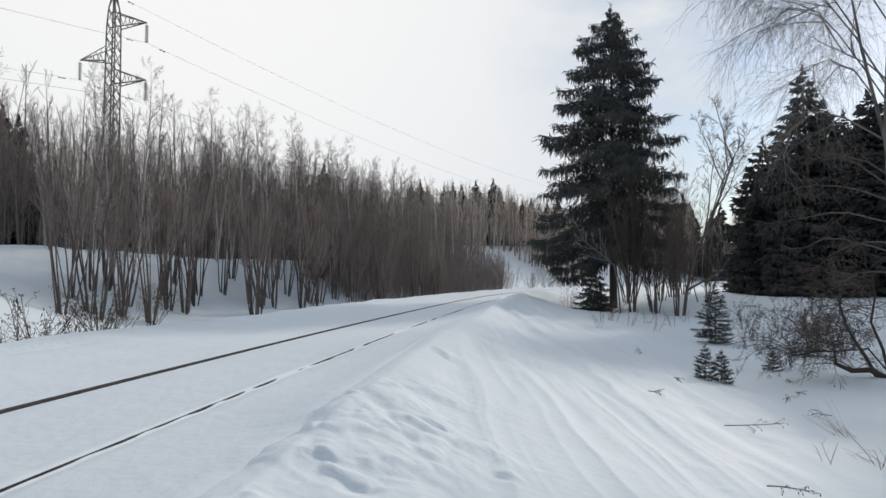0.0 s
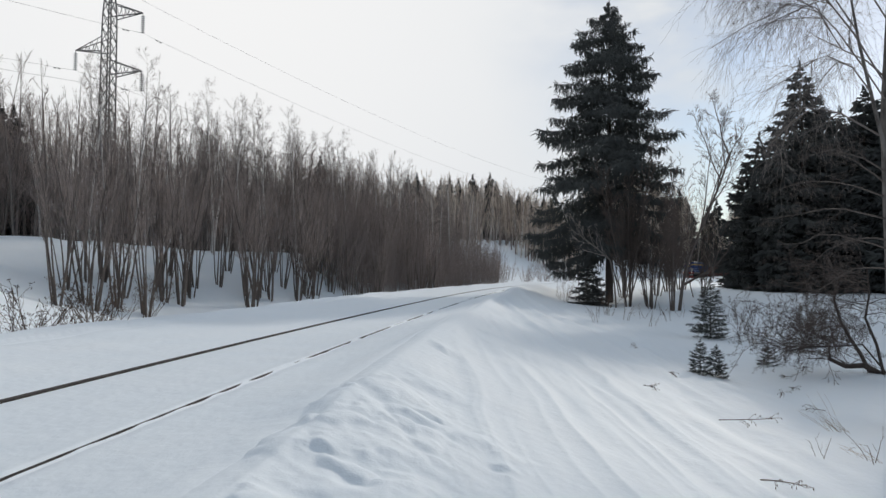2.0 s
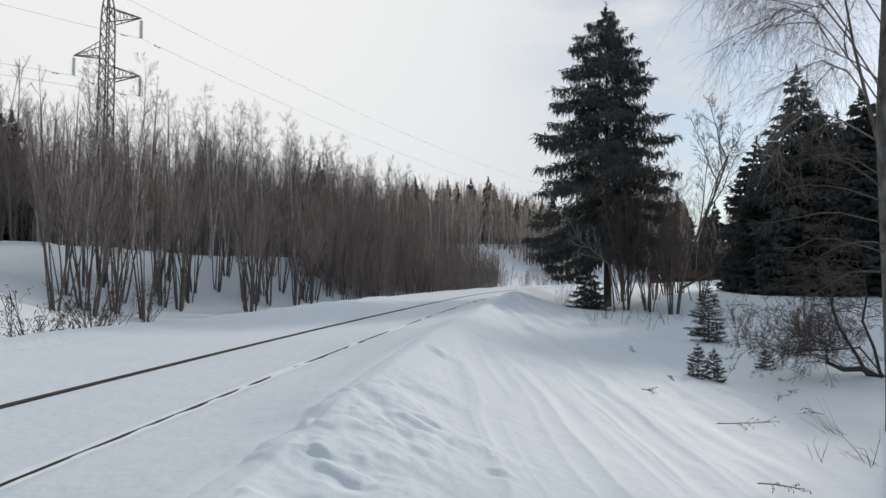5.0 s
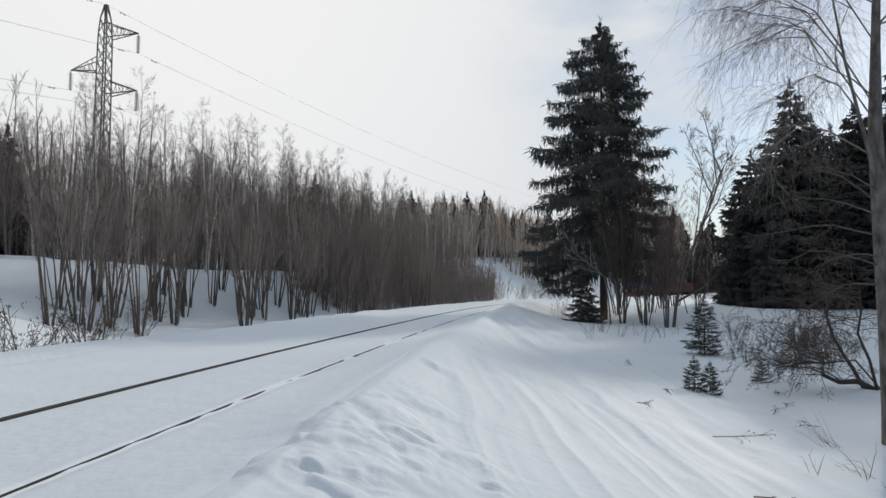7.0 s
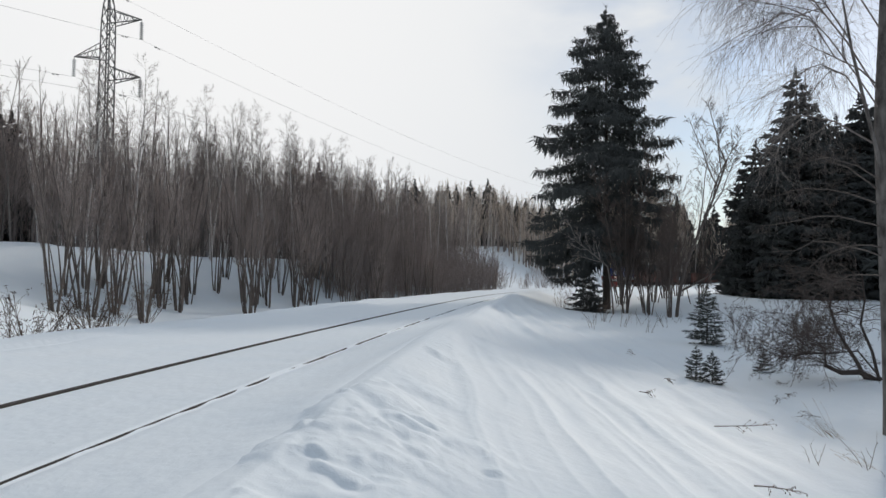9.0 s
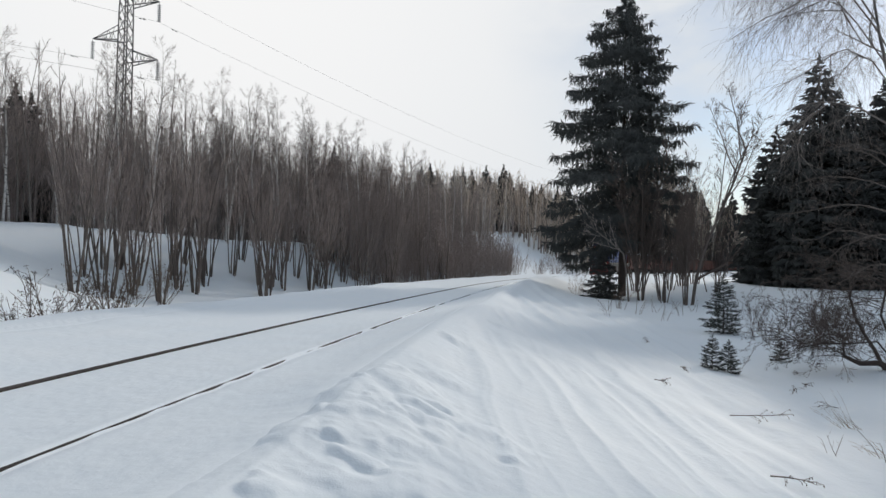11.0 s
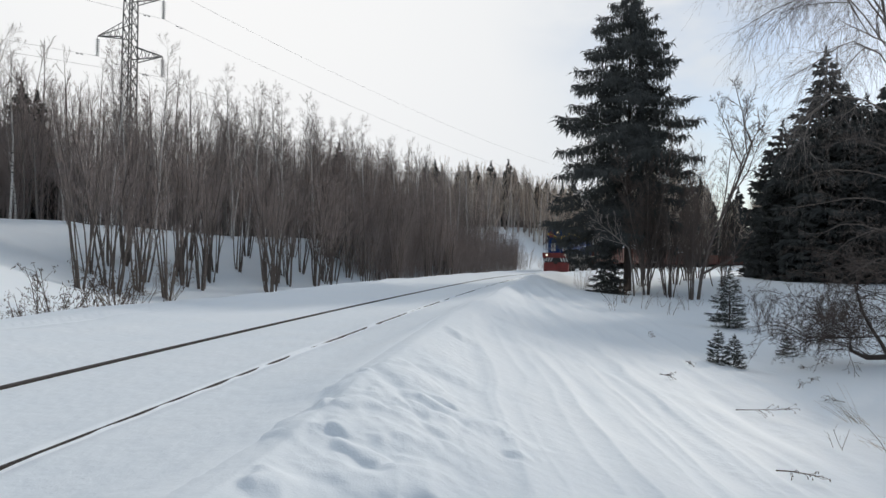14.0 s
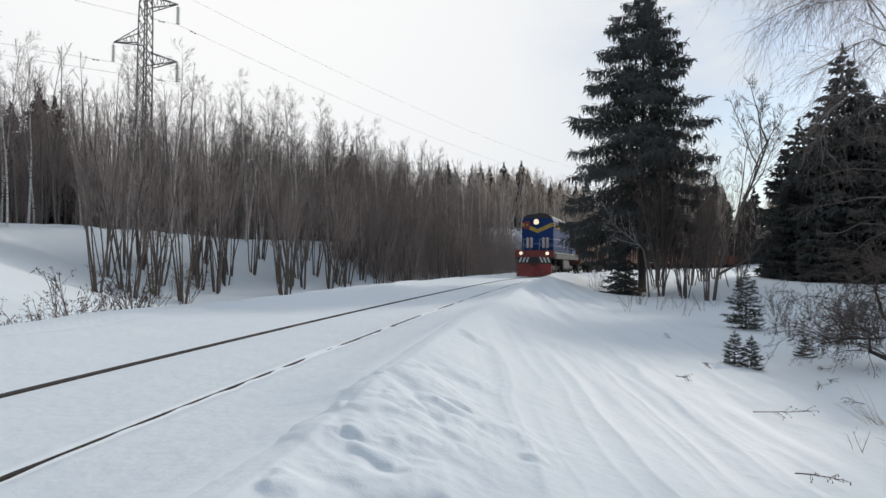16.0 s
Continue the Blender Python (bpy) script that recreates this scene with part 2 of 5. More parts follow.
def height(x, y):
    """The snow's surface."""
    x, y = np.atleast_1d(x).astype(float), np.atleast_1d(y).astype(float)
    s, u = along_across(x, y)
    w = -u
    # the bed: snow nearly level with the rail heads
    bed = np.interp(u, [-4.4, -3.4, -2.0, -0.90, -0.835, -0.755, -0.70, -0.2, 0.3, 0.66, 0.79, 0.82, 0.84, 0.875, 1.3, 1.8, 2.2, 2.3],
                    [0.13, 0.10, 0.04, 0.004, -0.001, -0.017, -0.016, -0.012, -0.008, 0.008, 0.012, 0.008, -0.016, -0.006, 0.02, 0.09, 0.18, 0.19])
    # left: bank, hollow, hillside
    edge = 4.1 + 0.25 * lumps(s, s * 0, 4.0) + 0.12 * lumps(s, s * 0 + 9, 1.3)
    foot = np.interp(s, [-30, 8, 18, 30, 45, 62, 80, 140], [8, 8, 9, 15, 12, 9.5, 8, 9])
    crest = foot + np.interp(s, [0, 25, 45, 60, 80, 110, 140], [13, 14, 8, 7, 14, 18, 16])
    floor_z = np.interp(s, [0, 30, 60, 90], [-1.35, -1.5, -1.0, -0.5])
    top = np.interp(s, [-30, 0, 25, 45, 60, 80, 110, 140], [3.6, 3.3, 3.3, 2.7, 2.6, 3.6, 6.5, 8.5])
    left = 0.13 + (floor_z - 0.13) * ease(edge, edge + 2.8, w) + (top - floor_z) * (0.25 * ease(foot, crest, w) + 0.75 * np.clip((w - foot) / (crest - foot), 0, 1))
    left = left + np.clip(w - crest, 0, 400) * 0.035
    # right: berm, slope, low ground that rises again with distance
    plain = np.interp(s, [-30, 10, 16, 23, 34, 40, 47, 62, 90], [-1.5, -1.4, -1.25, -0.98, -0.58, -0.45, 0.1, 0.25, -0.1])
    toe = np.interp(s, [0, 20, 40, 60, 90], [9.0, 8.4, 6.5, 5.0, 4.0])
    q = np.clip((u - 2.3) / (toe - 2.3), 0, 1)
    slope = 0.19 + (plain - 0.19) * (1 - (1 - q) ** 1.35)
    slope = slope + np.clip(u - 40, 0, 500) * 0.01
    z = np.where(u < -3.6, left, np.where(u > 2.3, slope, bed))
    # unevenness, none on the rails
    off = ease(0.9, 2.4, np.abs(u))
    z = z + off * (0.05 * lumps(x, y, 2.7) + 0.022 * lumps(x, y, 0.9)) + ease(6, 25, np.abs(u)) * 0.22 * lumps(x, y, 9.0)
    z = z + 0.012 * lumps(s * 0.35, u * 4.0, 1.0) * ease(0.95, 1.2, np.abs(u))
    z = z + np.where(np.abs(u) < 1.1, 0.006 * lumps(s, u, 0.35) + 0.008 * lumps(s, u + 40, 1.7), 0) * ease(0.0, 0.4, u + 0.5)
    # ribs thrown down the slope by the plough
    v = u + 0.17 * s + 0.16 * lumps(s * 0.3, u, 1.7) + 0.07 * lumps(s, u, 0.8)
    ridge = lambda q, size: 1 - 2 * np.abs(lumps(v, s * 0.05 + q, size)) ** 0.8
    rib = 0.065 * ridge(0, 0.95) + 0.05 * ridge(30, 0.42) + 0.018 * ridge(60, 0.2) + 0.012 * lumps(v, s * 0.3, 0.16)
    fade = ease(2.35, 3.0, u) * (1 - ease(6.4, 9.0, u)) * (1 - ease(26, 40, s)) * ease(2.0, 7.5, s + 1.4 * (u - 2.4))
    z = z + fade * rib * (0.65 + 0.35 * lumps(s, u, 2.6))
    # the berm's lip, broken here and there
    z = z + (0.09 + 0.05 * lumps(s, s * 0 + 21, 1.6)) * np.exp(-np.where(u < 2.4, (u - 2.4) / 0.55, (u - 2.4) / 0.28) ** 2) * (1 - ease(40, 60, s)) * (0.25 + 0.75 * ease(5, 11, s))
    # ploughed heap beside the bend
    z = z + 0.42 * np.exp(-(((s - 43) / 3.2) ** 2 + ((u - 3.3) / 1.1) ** 2)) + 0.22 * np.exp(-(((s - 36) / 5) ** 2 + ((u - 2.8) / 0.8) ** 2))
    # trodden heap and holes on the berm
    near = np.exp(-((x + 0.5) ** 2 / 0.7 + (y - 4.3) ** 2 / 2.2))
    wx, wy = x + 0.12 * lumps(x, y, 0.29) + 0.05 * lumps(x, y + 3, 0.1), y + 0.15 * lumps(x + 9, y, 0.3) + 0.07 * lumps(x + 4, y, 0.11)
    z = z + near * (0.02 + 0.03 * lumps(x, y, 0.8) + 0.012 * lumps(wx, wy, 0.21) + 0.006 * lumps(x, y, 0.07))
    close = np.nonzero((np.abs(x) < 2.2) & (y > 1) & (y < 14))[0]
    if len(close):
        px, py, rise = wx[close], wy[close], np.zeros(len(close))
        for cx, cy, r, h in CLODS:
            k = ((px - cx) ** 2 + ((py - cy) / 1.35) ** 2) / r ** 2
            rise = np.maximum(rise, 0.7 * h * np.exp(-k ** 1.5))
        z[close] += rise
    for hx, hy, r, d in HOLES:
        k = ((x - hx) / 1.5 + 0.03 * lumps(x, y, 0.12)) ** 2 + ((y - hy) / 0.9 + 0.03 * lumps(x, y + 5, 0.1)) ** 2
        z = z - d * np.exp(-(k / r ** 2) ** 2) * (1 + 0.5 * lumps(x, y, 0.11)) + 0.5 * d * np.exp(-(((x - hx) ** 2 + (y - hy - 1.25 * r) ** 2) / (r * 1.15) ** 2))
    far = np.hypot(x, y)
    return z + ease(150, 600, far) * 14


CLODS = [(-0.36, 5.3, 0.30, 0.10), (-0.18, 4.75, 0.22, 0.08), (-0.62, 4.7, 0.34, 0.06), (-0.40, 3.95, 0.30, 0.06), (-0.24, 3.2, 0.26, 0.09), (-0.78, 3.75, 0.20, 0.05),
         (-0.05, 6.1, 0.22, 0.05), (0.52, 4.6, 0.12, 0.03), (0.05, 8.4, 0.14, 0.05), (0.9, 12.0, 0.2, 0.05)]
CLOD_RNG = np.random.RandomState(17)
for _ in range(26):
    CLODS.append((-0.42 + 0.24 * CLOD_RNG.normal(), 4.3 + 0.75 * CLOD_RNG.normal(), 0.05 + 0.10 * CLOD_RNG.rand(), 0.035 + 0.04 * CLOD_RNG.rand()))
HOLES = [(-0.66, 3.58, 0.06, 0.035), (-0.06, 2.98, 0.08, 0.06), (-0.20, 4.66, 0.08, 0.045), (-0.10, 4.9, 0.07, 0.04), (0.40, 4.25, 0.07, 0.02), (-0.02, 8.2, 0.09, 0.03)]


def ground(x, y):
    return float(height(x, y)[0])


# ---- mesh helpers ----
def mesh_of(name, verts, faces, mat, smooth=True):
    me = bpy.data.meshes.new(name)
    me.from_pydata(verts, [], faces)
    me.materials.append(mat)
    if smooth:
        me.polygons.foreach_set("use_smooth", [True] * len(me.polygons))
    me.update()
    return me


def part(name, bm, mat, parent=None, label=""):
    """One mesh object from a bmesh, under a thing or a part."""
    me = bpy.data.meshes.new(name)
    bm.to_mesh(me)
    bm.free()
    me.materials.append(mat)
    ob = new(name, me)
    if parent is not None:
        ob.parent = parent
    return tagged(ob, label)


def part_mesh(name, me, parent=None, label="", m=None):
    ob = new(name, me)
    if parent is not None:
        ob.parent = parent
    if m is not None:
        ob.matrix_basis = m
    return tagged(ob, label)


def box(bm, x0, x1, y0, y1, z0, z1, bevel=0.0):
    """A box with softened edges, added to bm."""
    r = bmesh.ops.create_cube(bm, size=1.0, matrix=Matrix.Translation(((x0 + x1) / 2, (y0 + y1) / 2, (z0 + z1) / 2)) @ Matrix.Diagonal((x1 - x0, y1 - y0, z1 - z0, 1)))
    if bevel:
        es = {e for v in r["verts"] for e in v.link_edges}
        bmesh.ops.bevel(bm, geom=list(es), offset=bevel, segments=2, affect="EDGES")
    return bm


def rod(bm, a, b, r, sides=6, r2=None):
    a, b = Vector(a), Vector(b)
    d = b - a
    m = Matrix.Translation((a + b) / 2) @ d.to_track_quat("Z", "Y").to_matrix().to_4x4()
    bmesh.ops.create_cone(bm, cap_ends=True, segments=sides, radius1=r, radius2=r if r2 is None else r2, depth=d.length, matrix=m)
    return bm


class Tubes:
    """Gathers tapered tubes and needle tufts into one mesh."""

    def __init__(self):
        self.v, self.f, self.n = [], [], 0

    def tube(self, pts, radii, k=3):
        p = np.asarray(pts, float)
        t = np.gradient(p, axis=0)
        t /= np.linalg.norm(t, axis=1)[:, None] + 1e-9
        ref = np.where(np.abs(t[:, 2:3]) > 0.9, [[1.0, 0, 0]], [[0, 0, 1.0]])
        a = np.cross(t, ref)
        a /= np.linalg.norm(a, axis=1)[:, None] + 1e-9
        b = np.cross(t, a)
        ang = np.arange(k) * 2 * np.pi / k
        ring = p[:, None] + np.asarray(radii)[:, None, None] * (a[:, None] * np.cos(ang)[None, :, None] + b[:, None] * np.sin(ang)[None, :, None])
        self.v.append(ring.reshape(-1, 3))
        i = self.n + np.arange(len(p) - 1)[:, None] * k
        j, j2 = np.arange(k)[None], (np.arange(k)[None] + 1) % k
        self.f.append(np.stack([i + j, i + j2, i + k + j2, i + k + j], -1).reshape(-1, 4))
        self.n += len(p) * k

    def tufts(self, base, tip, r):
        """Spindles with three sides from base to tip."""
        base, tip = np.asarray(base), np.asarray(tip)
        d = tip - base
        t = d / (np.linalg.norm(d, axis=1)[:, None] + 1e-9)
        ref = np.where(np.abs(t[:, 2:3]) > 0.9, [[1.0, 0, 0]], [[0, 0, 1.0]])
        a = np.cross(t, ref)
        a /= np.linalg.norm(a, axis=1)[:, None] + 1e-9
        b = np.cross(t, a)
        r = np.broadcast_to(r, len(base))[:, None]
        mid = base + 0.35 * d
        vs = np.stack([base] + [mid + r * (a * math.cos(q) + b * math.sin(q)) for q in (0.3, 2.4, 4.5)] + [tip], 1)
        self.v.append(vs.reshape(-1, 3))
        i = self.n + np.arange(len(base))[:, None] * 5
        tri = np.array([[0, 2, 1, 1], [0, 3, 2, 2], [0, 1, 3, 3], [1, 2, 4, 4], [2, 3, 4, 4], [3, 1, 4, 4]])
        self.f.append((i[:, :, None] + tri[None]).reshape(-1, 4))
        self.n += len(base) * 5

    def mesh(self, name, mat, smooth=True):
        v, f = np.concatenate(self.v), np.concatenate(self.f)
        faces = [tuple(q) if q[2] != q[3] else tuple(q[:3]) for q in f.tolist()]
        return mesh_of(name, v.tolist(), faces, mat, smooth)


def turned(rng, d, angle):
    """d turned by that angle to a random side."""
    d = np.asarray(d) / np.linalg.norm(d)
    r = rng.normal(size=3)
    r -= d * r.dot(d)
    r /= np.linalg.norm(r)
    return d * math.cos(angle) + r * math.sin(angle)


def limb(rng, p, d, length, n, wander, up):
    pts = [np.array(p, float)]
    d = np.array(d, float)
    for _ in range(n):
        d = d + rng.normal(size=3) * wander + np.array([0, 0, up])
        d /= np.linalg.norm(d)
        pts.append(pts[-1] + d * length / n)
    return np.array(pts)


def point_on(pts, q):
    i = min(int(q * (len(pts) - 1)), len(pts) - 2)
    k = q * (len(pts) - 1) - i
    return pts[i] * (1 - k) + pts[i + 1] * k, pts[i + 1] - pts[i]


def branches(T, rng, stem, length, r, counts, level=0, start=0.3, angle=0.7, up=0.12, wander=0.12, shrink=0.42, thick=0.006, taper=True):
    """Boughs along a stem, and boughs on those, down to twigs."""
    for k in range(counts[level]):
        q = start + (1 - start) * (k + rng.rand()) / counts[level]
        q = min(q, 0.985)
        p, d = point_on(stem, q)
        L = length * shrink * (1.15 - 0.75 * q if taper else 0.9) * (0.6 + 0.7 * rng.rand())
        rr = max(thick, r * (1.1 - q) * 0.45)
        n = 3 if level == 0 else (2 if level == 1 else 1)
        pts = limb(rng, p, turned(rng, d, angle * (0.75 + 0.5 * rng.rand())), L, n, wander, up)
        T.tube(pts, np.linspace(rr, max(thick * 0.6, rr * 0.3), n + 1), 3)
        if level + 1 < len(counts):
            branches(T, rng, pts, L, rr, counts, level + 1, 0.2, angle, up, wander, 0.5, thick, taper)


# ---- ground: one sheet, finest near the track in front ----
def make_ground():
    ang = np.concatenate([np.arange(-44, 44, 0.2), np.arange(44, 316, 4.0)])
    ang = np.radians(ang)
    rad = [1.2]
    while rad[-1] < 45:
        rad.append(rad[-1] * (1.0075 if rad[-1] < 7 else 1.0125))
    while rad[-1] < 3500:
        rad.append(rad[-1] * 1.045)
    rad = np.array(rad)
    A, R = np.meshgrid(ang, rad)
    x, y = (R * np.sin(A)).ravel(), (R * np.cos(A)).ravel()
    z = height(x, y)
    s, u = along_across(x, y)
    z = z - 0.07 * ease(-3.35, -3.0, u) * (1 - ease(1.75, 2.1, u)) * ease(-9, -7, s) * (1 - ease(66, 70, s))
    n, m = len(rad), len(ang)
    verts = np.stack([x, y, z], 1).tolist() + [(0, 0, float(height(0, 0)[0]))]
    i, j = np.meshgrid(np.arange(n - 1), np.arange(m), indexing="ij")
    a, b = i * m + j, i * m + (j + 1) % m
    faces = np.stack([a, b, b + m, a + m], -1).reshape(-1, 4)[:, ::-1].tolist()
    faces += [(j, (j + 1) % m, n * m) for j in range(m)]
    me = mesh_of("ground", verts, faces, SNOW)
    tagged(new("ground", me), "deep trodden and wind-drawn snow over field and embankment", "snow", kind="structure")


make_ground()


def make_track_snow():
    """The snow over the sleepers, gridded along the rails so that it meets them cleanly."""
    s = np.concatenate([np.arange(-8, 24, 0.10), np.arange(24, 68.6, 0.3)])
    u = np.array([-3.5, -3.3, -3.0, -2.6, -2.2, -1.8, -1.5, -1.2, -1.0, -0.9, -0.85, -0.832, -0.80, -0.758, -0.73, -0.70, -0.6, -0.4, -0.2, 0, 0.2, 0.4, 0.55, 0.66, 0.74,
                  0.79, 0.815, 0.826, 0.834, 0.845, 0.865, 0.9, 1.0, 1.15, 1.3, 1.5, 1.7, 1.9, 2.1, 2.2])
    A, U = np.meshgrid(s, u, indexing="ij")
    x, y, h = on_track(A.ravel(), U.ravel())
    z = height(x, y).reshape(A.shape)
    # broken snow crust along the near rail: it covers the head and leaves its side bare in places
    bare = lumps(A, A * 0 + 3, 1.1) + 0.7 * lumps(A, A * 0 + 8, 0.23)
    z = z + np.where(np.abs(U - 0.79) < 0.05, 0.006, 0) - np.where((U > 0.825) & (U < 0.866), 0.008 + 0.014 * np.clip(bare + 0.2, -0.6, 1.0), 0)
    z[:, 0] -= 0.05
    z[:, -1] -= 0.05
    n, m = A.shape
    i, j = np.meshgrid(np.arange(n - 1), np.arange(m - 1), indexing="ij")
    a = i * m + j
    faces = np.stack([a, a + 1, a + m + 1, a + m], -1).reshape(-1, 4)[:, ::-1].tolist()
    me = mesh_of("track_snow", np.stack([x, y, z.ravel()], 1).tolist(), faces, SNOW)
    tagged(new("track_snow", me), "smooth packed snow lying level with the rails", "snow", kind="structure")


make_track_snow()


def make_rails():
    track = tagged(new("railway_track"), "single railway track almost buried in snow", "railway track", kind="structure")
    prof = [(-0.036, -0.012), (-0.03, 0.0), (0.03, 0.0), (0.036, -0.012), (0.034, -0.04), (0.010, -0.052), (0.009, -0.15), (0.07, -0.17),
            (0.07, -0.18), (-0.07, -0.18), (-0.07, -0.17), (-0.009, -0.15), (-0.010, -0.052), (-0.034, -0.04)]
    for u0 in (-0.795, 0.795):
        s = np.concatenate([np.arange(-30, 60, 1.0), np.arange(60, 400, 4.0)])
        verts, faces, k = [], [], len(prof)
        for a in s:
            for du, dz in prof:
                x, y, h = on_track(a, u0 + du)
                verts.append((x, y, dz + 0.004))
        for i in range(len(s) - 1):
            for j in range(k):
                faces.append((i * k + j, i * k + (j + 1) % k, i * k + k + (j + 1) % k, i * k + k + j))
        me = mesh_of("rail", verts, faces, RAIL_SIDE, False)
        me.materials.append(RAIL_TOP)
        for i, p in enumerate(me.polygons):
            if i % k in (0, 1, 2):
                p.material_index = 1
        part_mesh("rail", me, track, "rusty steel rail with a dull worn head")


make_rails()


# ---- bare trees ----
def bare_tree(name, label, rng, H, r, bark, twig, counts, first=0.35, shrink=0.26, angle=0.6, up=0.12, thick=0.008, lean=0.03, wander=0.03, group=""):
    tree = tagged(new(name), label, "tree", group)
    stem = limb(rng, (0, 0, -0.3), (rng.normal() * lean, rng.normal() * lean, 1), H + 0.3, 9, wander, 0.03)
    T = Tubes()
    T.tube(stem, r * np.linspace(1, 0, 10) ** 0.8 + 0.006, 6)
    part_mesh("trunk", T.mesh("trunk", bark), tree)
    C = Tubes()
    branches(C, rng, stem, H, r, counts, 0, first, angle, up, 0.13, shrink, thick)
    part_mesh("crown", C.mesh("crown", twig), tree)
    return tree


def clump(name, label, rng, stems, H, r, bark, twig, counts, spread=0.16, first=0.3, shrink=0.24, thick=0.007, bow=0.02, foot=1.2):
    """Several stems from one root."""
    tree = tagged(new(name), label, "tree")
    C = Tubes()
    for _ in range(stems):
        a = rng.rand() * 6.283
        d = np.array([math.cos(a), math.sin(a), 0]) * spread * (0.3 + rng.rand())
        h = H * (0.6 + 0.45 * rng.rand())
        stem = limb(rng, d * foot + [0, 0, -0.3], d + [0, 0, 1], h, 8, 0.045, bow)
        T = Tubes()
        T.tube(stem, r * (0.6 + 0.6 * rng.rand()) * np.linspace(1, 0.12, 9), 5)
        part_mesh("stem", T.mesh("stem", bark), tree)
        branches(C, rng, stem, h, r, counts, 0, first, 0.5, 0.1, 0.12, shrink, thick)
    part_mesh("crown", C.mesh("crown", twig), tree)
    return tree


def spruce(name, label, rng, H, R, n_branch, per_metre, tuft, radius, first=0.06, trunk_r=None, droop=0.25, needles=None, gap=0.0, power=0.85, lift=0.0, tassels=0):
    tree = tagged(new(name), label, "tree")
    tr = trunk_r or H * 0.011
    stem = limb(rng, (0, 0, -0.3), (0, 0, 1), H + 0.3, 8, 0.006, 0.05)
    T = Tubes()
    T.tube(stem, tr * np.linspace(1, 0.04, 9), 7)
    part_mesh("trunk", T.mesh("trunk", SPRUCE_BARK), tree)
    C = Tubes()
    side = rng.rand(12)
    base, tip, rad = [], [], []
    for k in range(n_branch):
        q = min(0.985, first + (0.985 - first) * ((k + 2.0 * rng.rand()) / n_branch) ** 0.92)
        if rng.rand() < gap:
            continue
        a = k * 2.399 + rng.normal() * 0.35
        L = R * (1 - q) ** power * (0.7 + 0.42 * rng.rand()) * (0.85 + 0.3 * side[int(a / 6.283 * 12) % 12]) + 0.02 * H * (1 - q) + 0.05
        if q < 0.34:
            L *= 0.36 + 1.7 * q if tassels else 0.70 + 0.88 * q
        L *= min(1.0, ((1 - q) / 0.09) ** 0.6)
        p, _ = point_on(stem, q)
        rise = 0.55 - 1.15 * (1 - q) + lift + rng.normal() * 0.12
        n = 6
        pts = [p]
        out = np.array([math.cos(a), math.sin(a), 0])
        for i in range(n):
            e = (i + 0.5) / n
            z = max(rise, -0.42 if q > 0.34 else -0.75 if tassels else -0.2) * (1 - e) - droop * math.sin(e * 3.0) * min(1.0, 0.35 + 2.2 * q) + 0.36 * e * e
            d = out + [0, 0, z]
            pts.append(pts[-1] + d / np.linalg.norm(d) * L / n)
        pts = np.array(pts)
        C.tube(pts, np.linspace(max(0.012, tr * 0.22 * (1 - q)), 0.006, n + 1), 3)
        m = max(6, int(per_metre * L * (0.6 + 0.5 * L / R)))
        e = rng.rand(m) * 0.95 + 0.05
        i = np.minimum((e * n).astype(int), n - 1)
        f = (e * n - i)[:, None]
        c = pts[i] * (1 - f) + pts[i + 1] * f
        across = np.array([-out[1], out[0], 0])
        half = 0.40 * L * (1.1 - e) ** 0.55
        off = (rng.rand(m) * 2 - 1) * half
        b = c + across * off[:, None] + out * (np.abs(off) * 0.35)[:, None] + [0, 0, 1] * (-0.18 * np.abs(off))[:, None]
        hang = rng.rand(m)
        calm = 1 - 0.6 * min(1.0, max(0.0, droop - 0.25) * 4)
        d = calm * out * (0.25 + 0.6 * (1 - hang))[:, None] + calm * across * (np.sign(off) * (0.2 + 0.5 * (1 - hang)))[:, None] + rng.normal(size=(m, 3)) * 0.22
        d[:, 2] -= hang * (1.5 * droop + 0.5) * 1.1 - 0.12 - lift
        d /= np.linalg.norm(d, axis=1)[:, None]
        ln = tuft * (0.55 + 0.9 * rng.rand(m)) * (0.7 + 0.5 * (1 - q)) * (0.35 + 0.65 * min(1.0, (1 - q) / 0.2))
        base.append(b)
        tip.append(b + d * ln[:, None])
        rad.append(radius * (0.6 + 0.8 * rng.rand(m)))
        if tassels:
            # side shoots that hang like curtains under the bough
            m = int(tassels * L)
            e = 0.12 + 0.86 * rng.rand(m)
            i = np.minimum((e * n).astype(int), n - 1)
            f = (e * n - i)[:, None]
            b = pts[i] * (1 - f) + pts[i + 1] * f + across * ((rng.rand(m) * 2 - 1) * 0.22 * L * (1.1 - e))[:, None]
            ln = tuft * (0.8 + 1.3 * rng.rand(m)) * (1.15 - 0.5 * e)
            for w in range(3):
                top = b - [0, 0, 1] * (ln * w * 0.33)[:, None]
                base.append(top)
                tip.append(top + np.stack([rng.normal(size=m) * 0.07, rng.normal(size=m) * 0.07, -ln * 0.5], 1))
                rad.append(radius * (0.95 - 0.15 * w) * (0.8 + 0.5 * rng.rand(m)))
    # leader
    m = 14
    zz = H * (0.955 + 0.045 * rng.rand(m))
    b = np.stack([0 * zz + stem[-1][0], 0 * zz + stem[-1][1], zz], 1)
    base.append(b)
    tip.append(b + np.stack([rng.normal(size=m) * 0.22, rng.normal(size=m) * 0.22, 0.7 + 0 * zz], 1) * tuft)
    rad.append(np.full(m, radius * 0.45))
    C.tufts(np.concatenate(base), np.concatenate(tip), np.concatenate(rad))
    part_mesh("crown", C.mesh("crown", needles or NEEDLE, False), tree)
    return tree


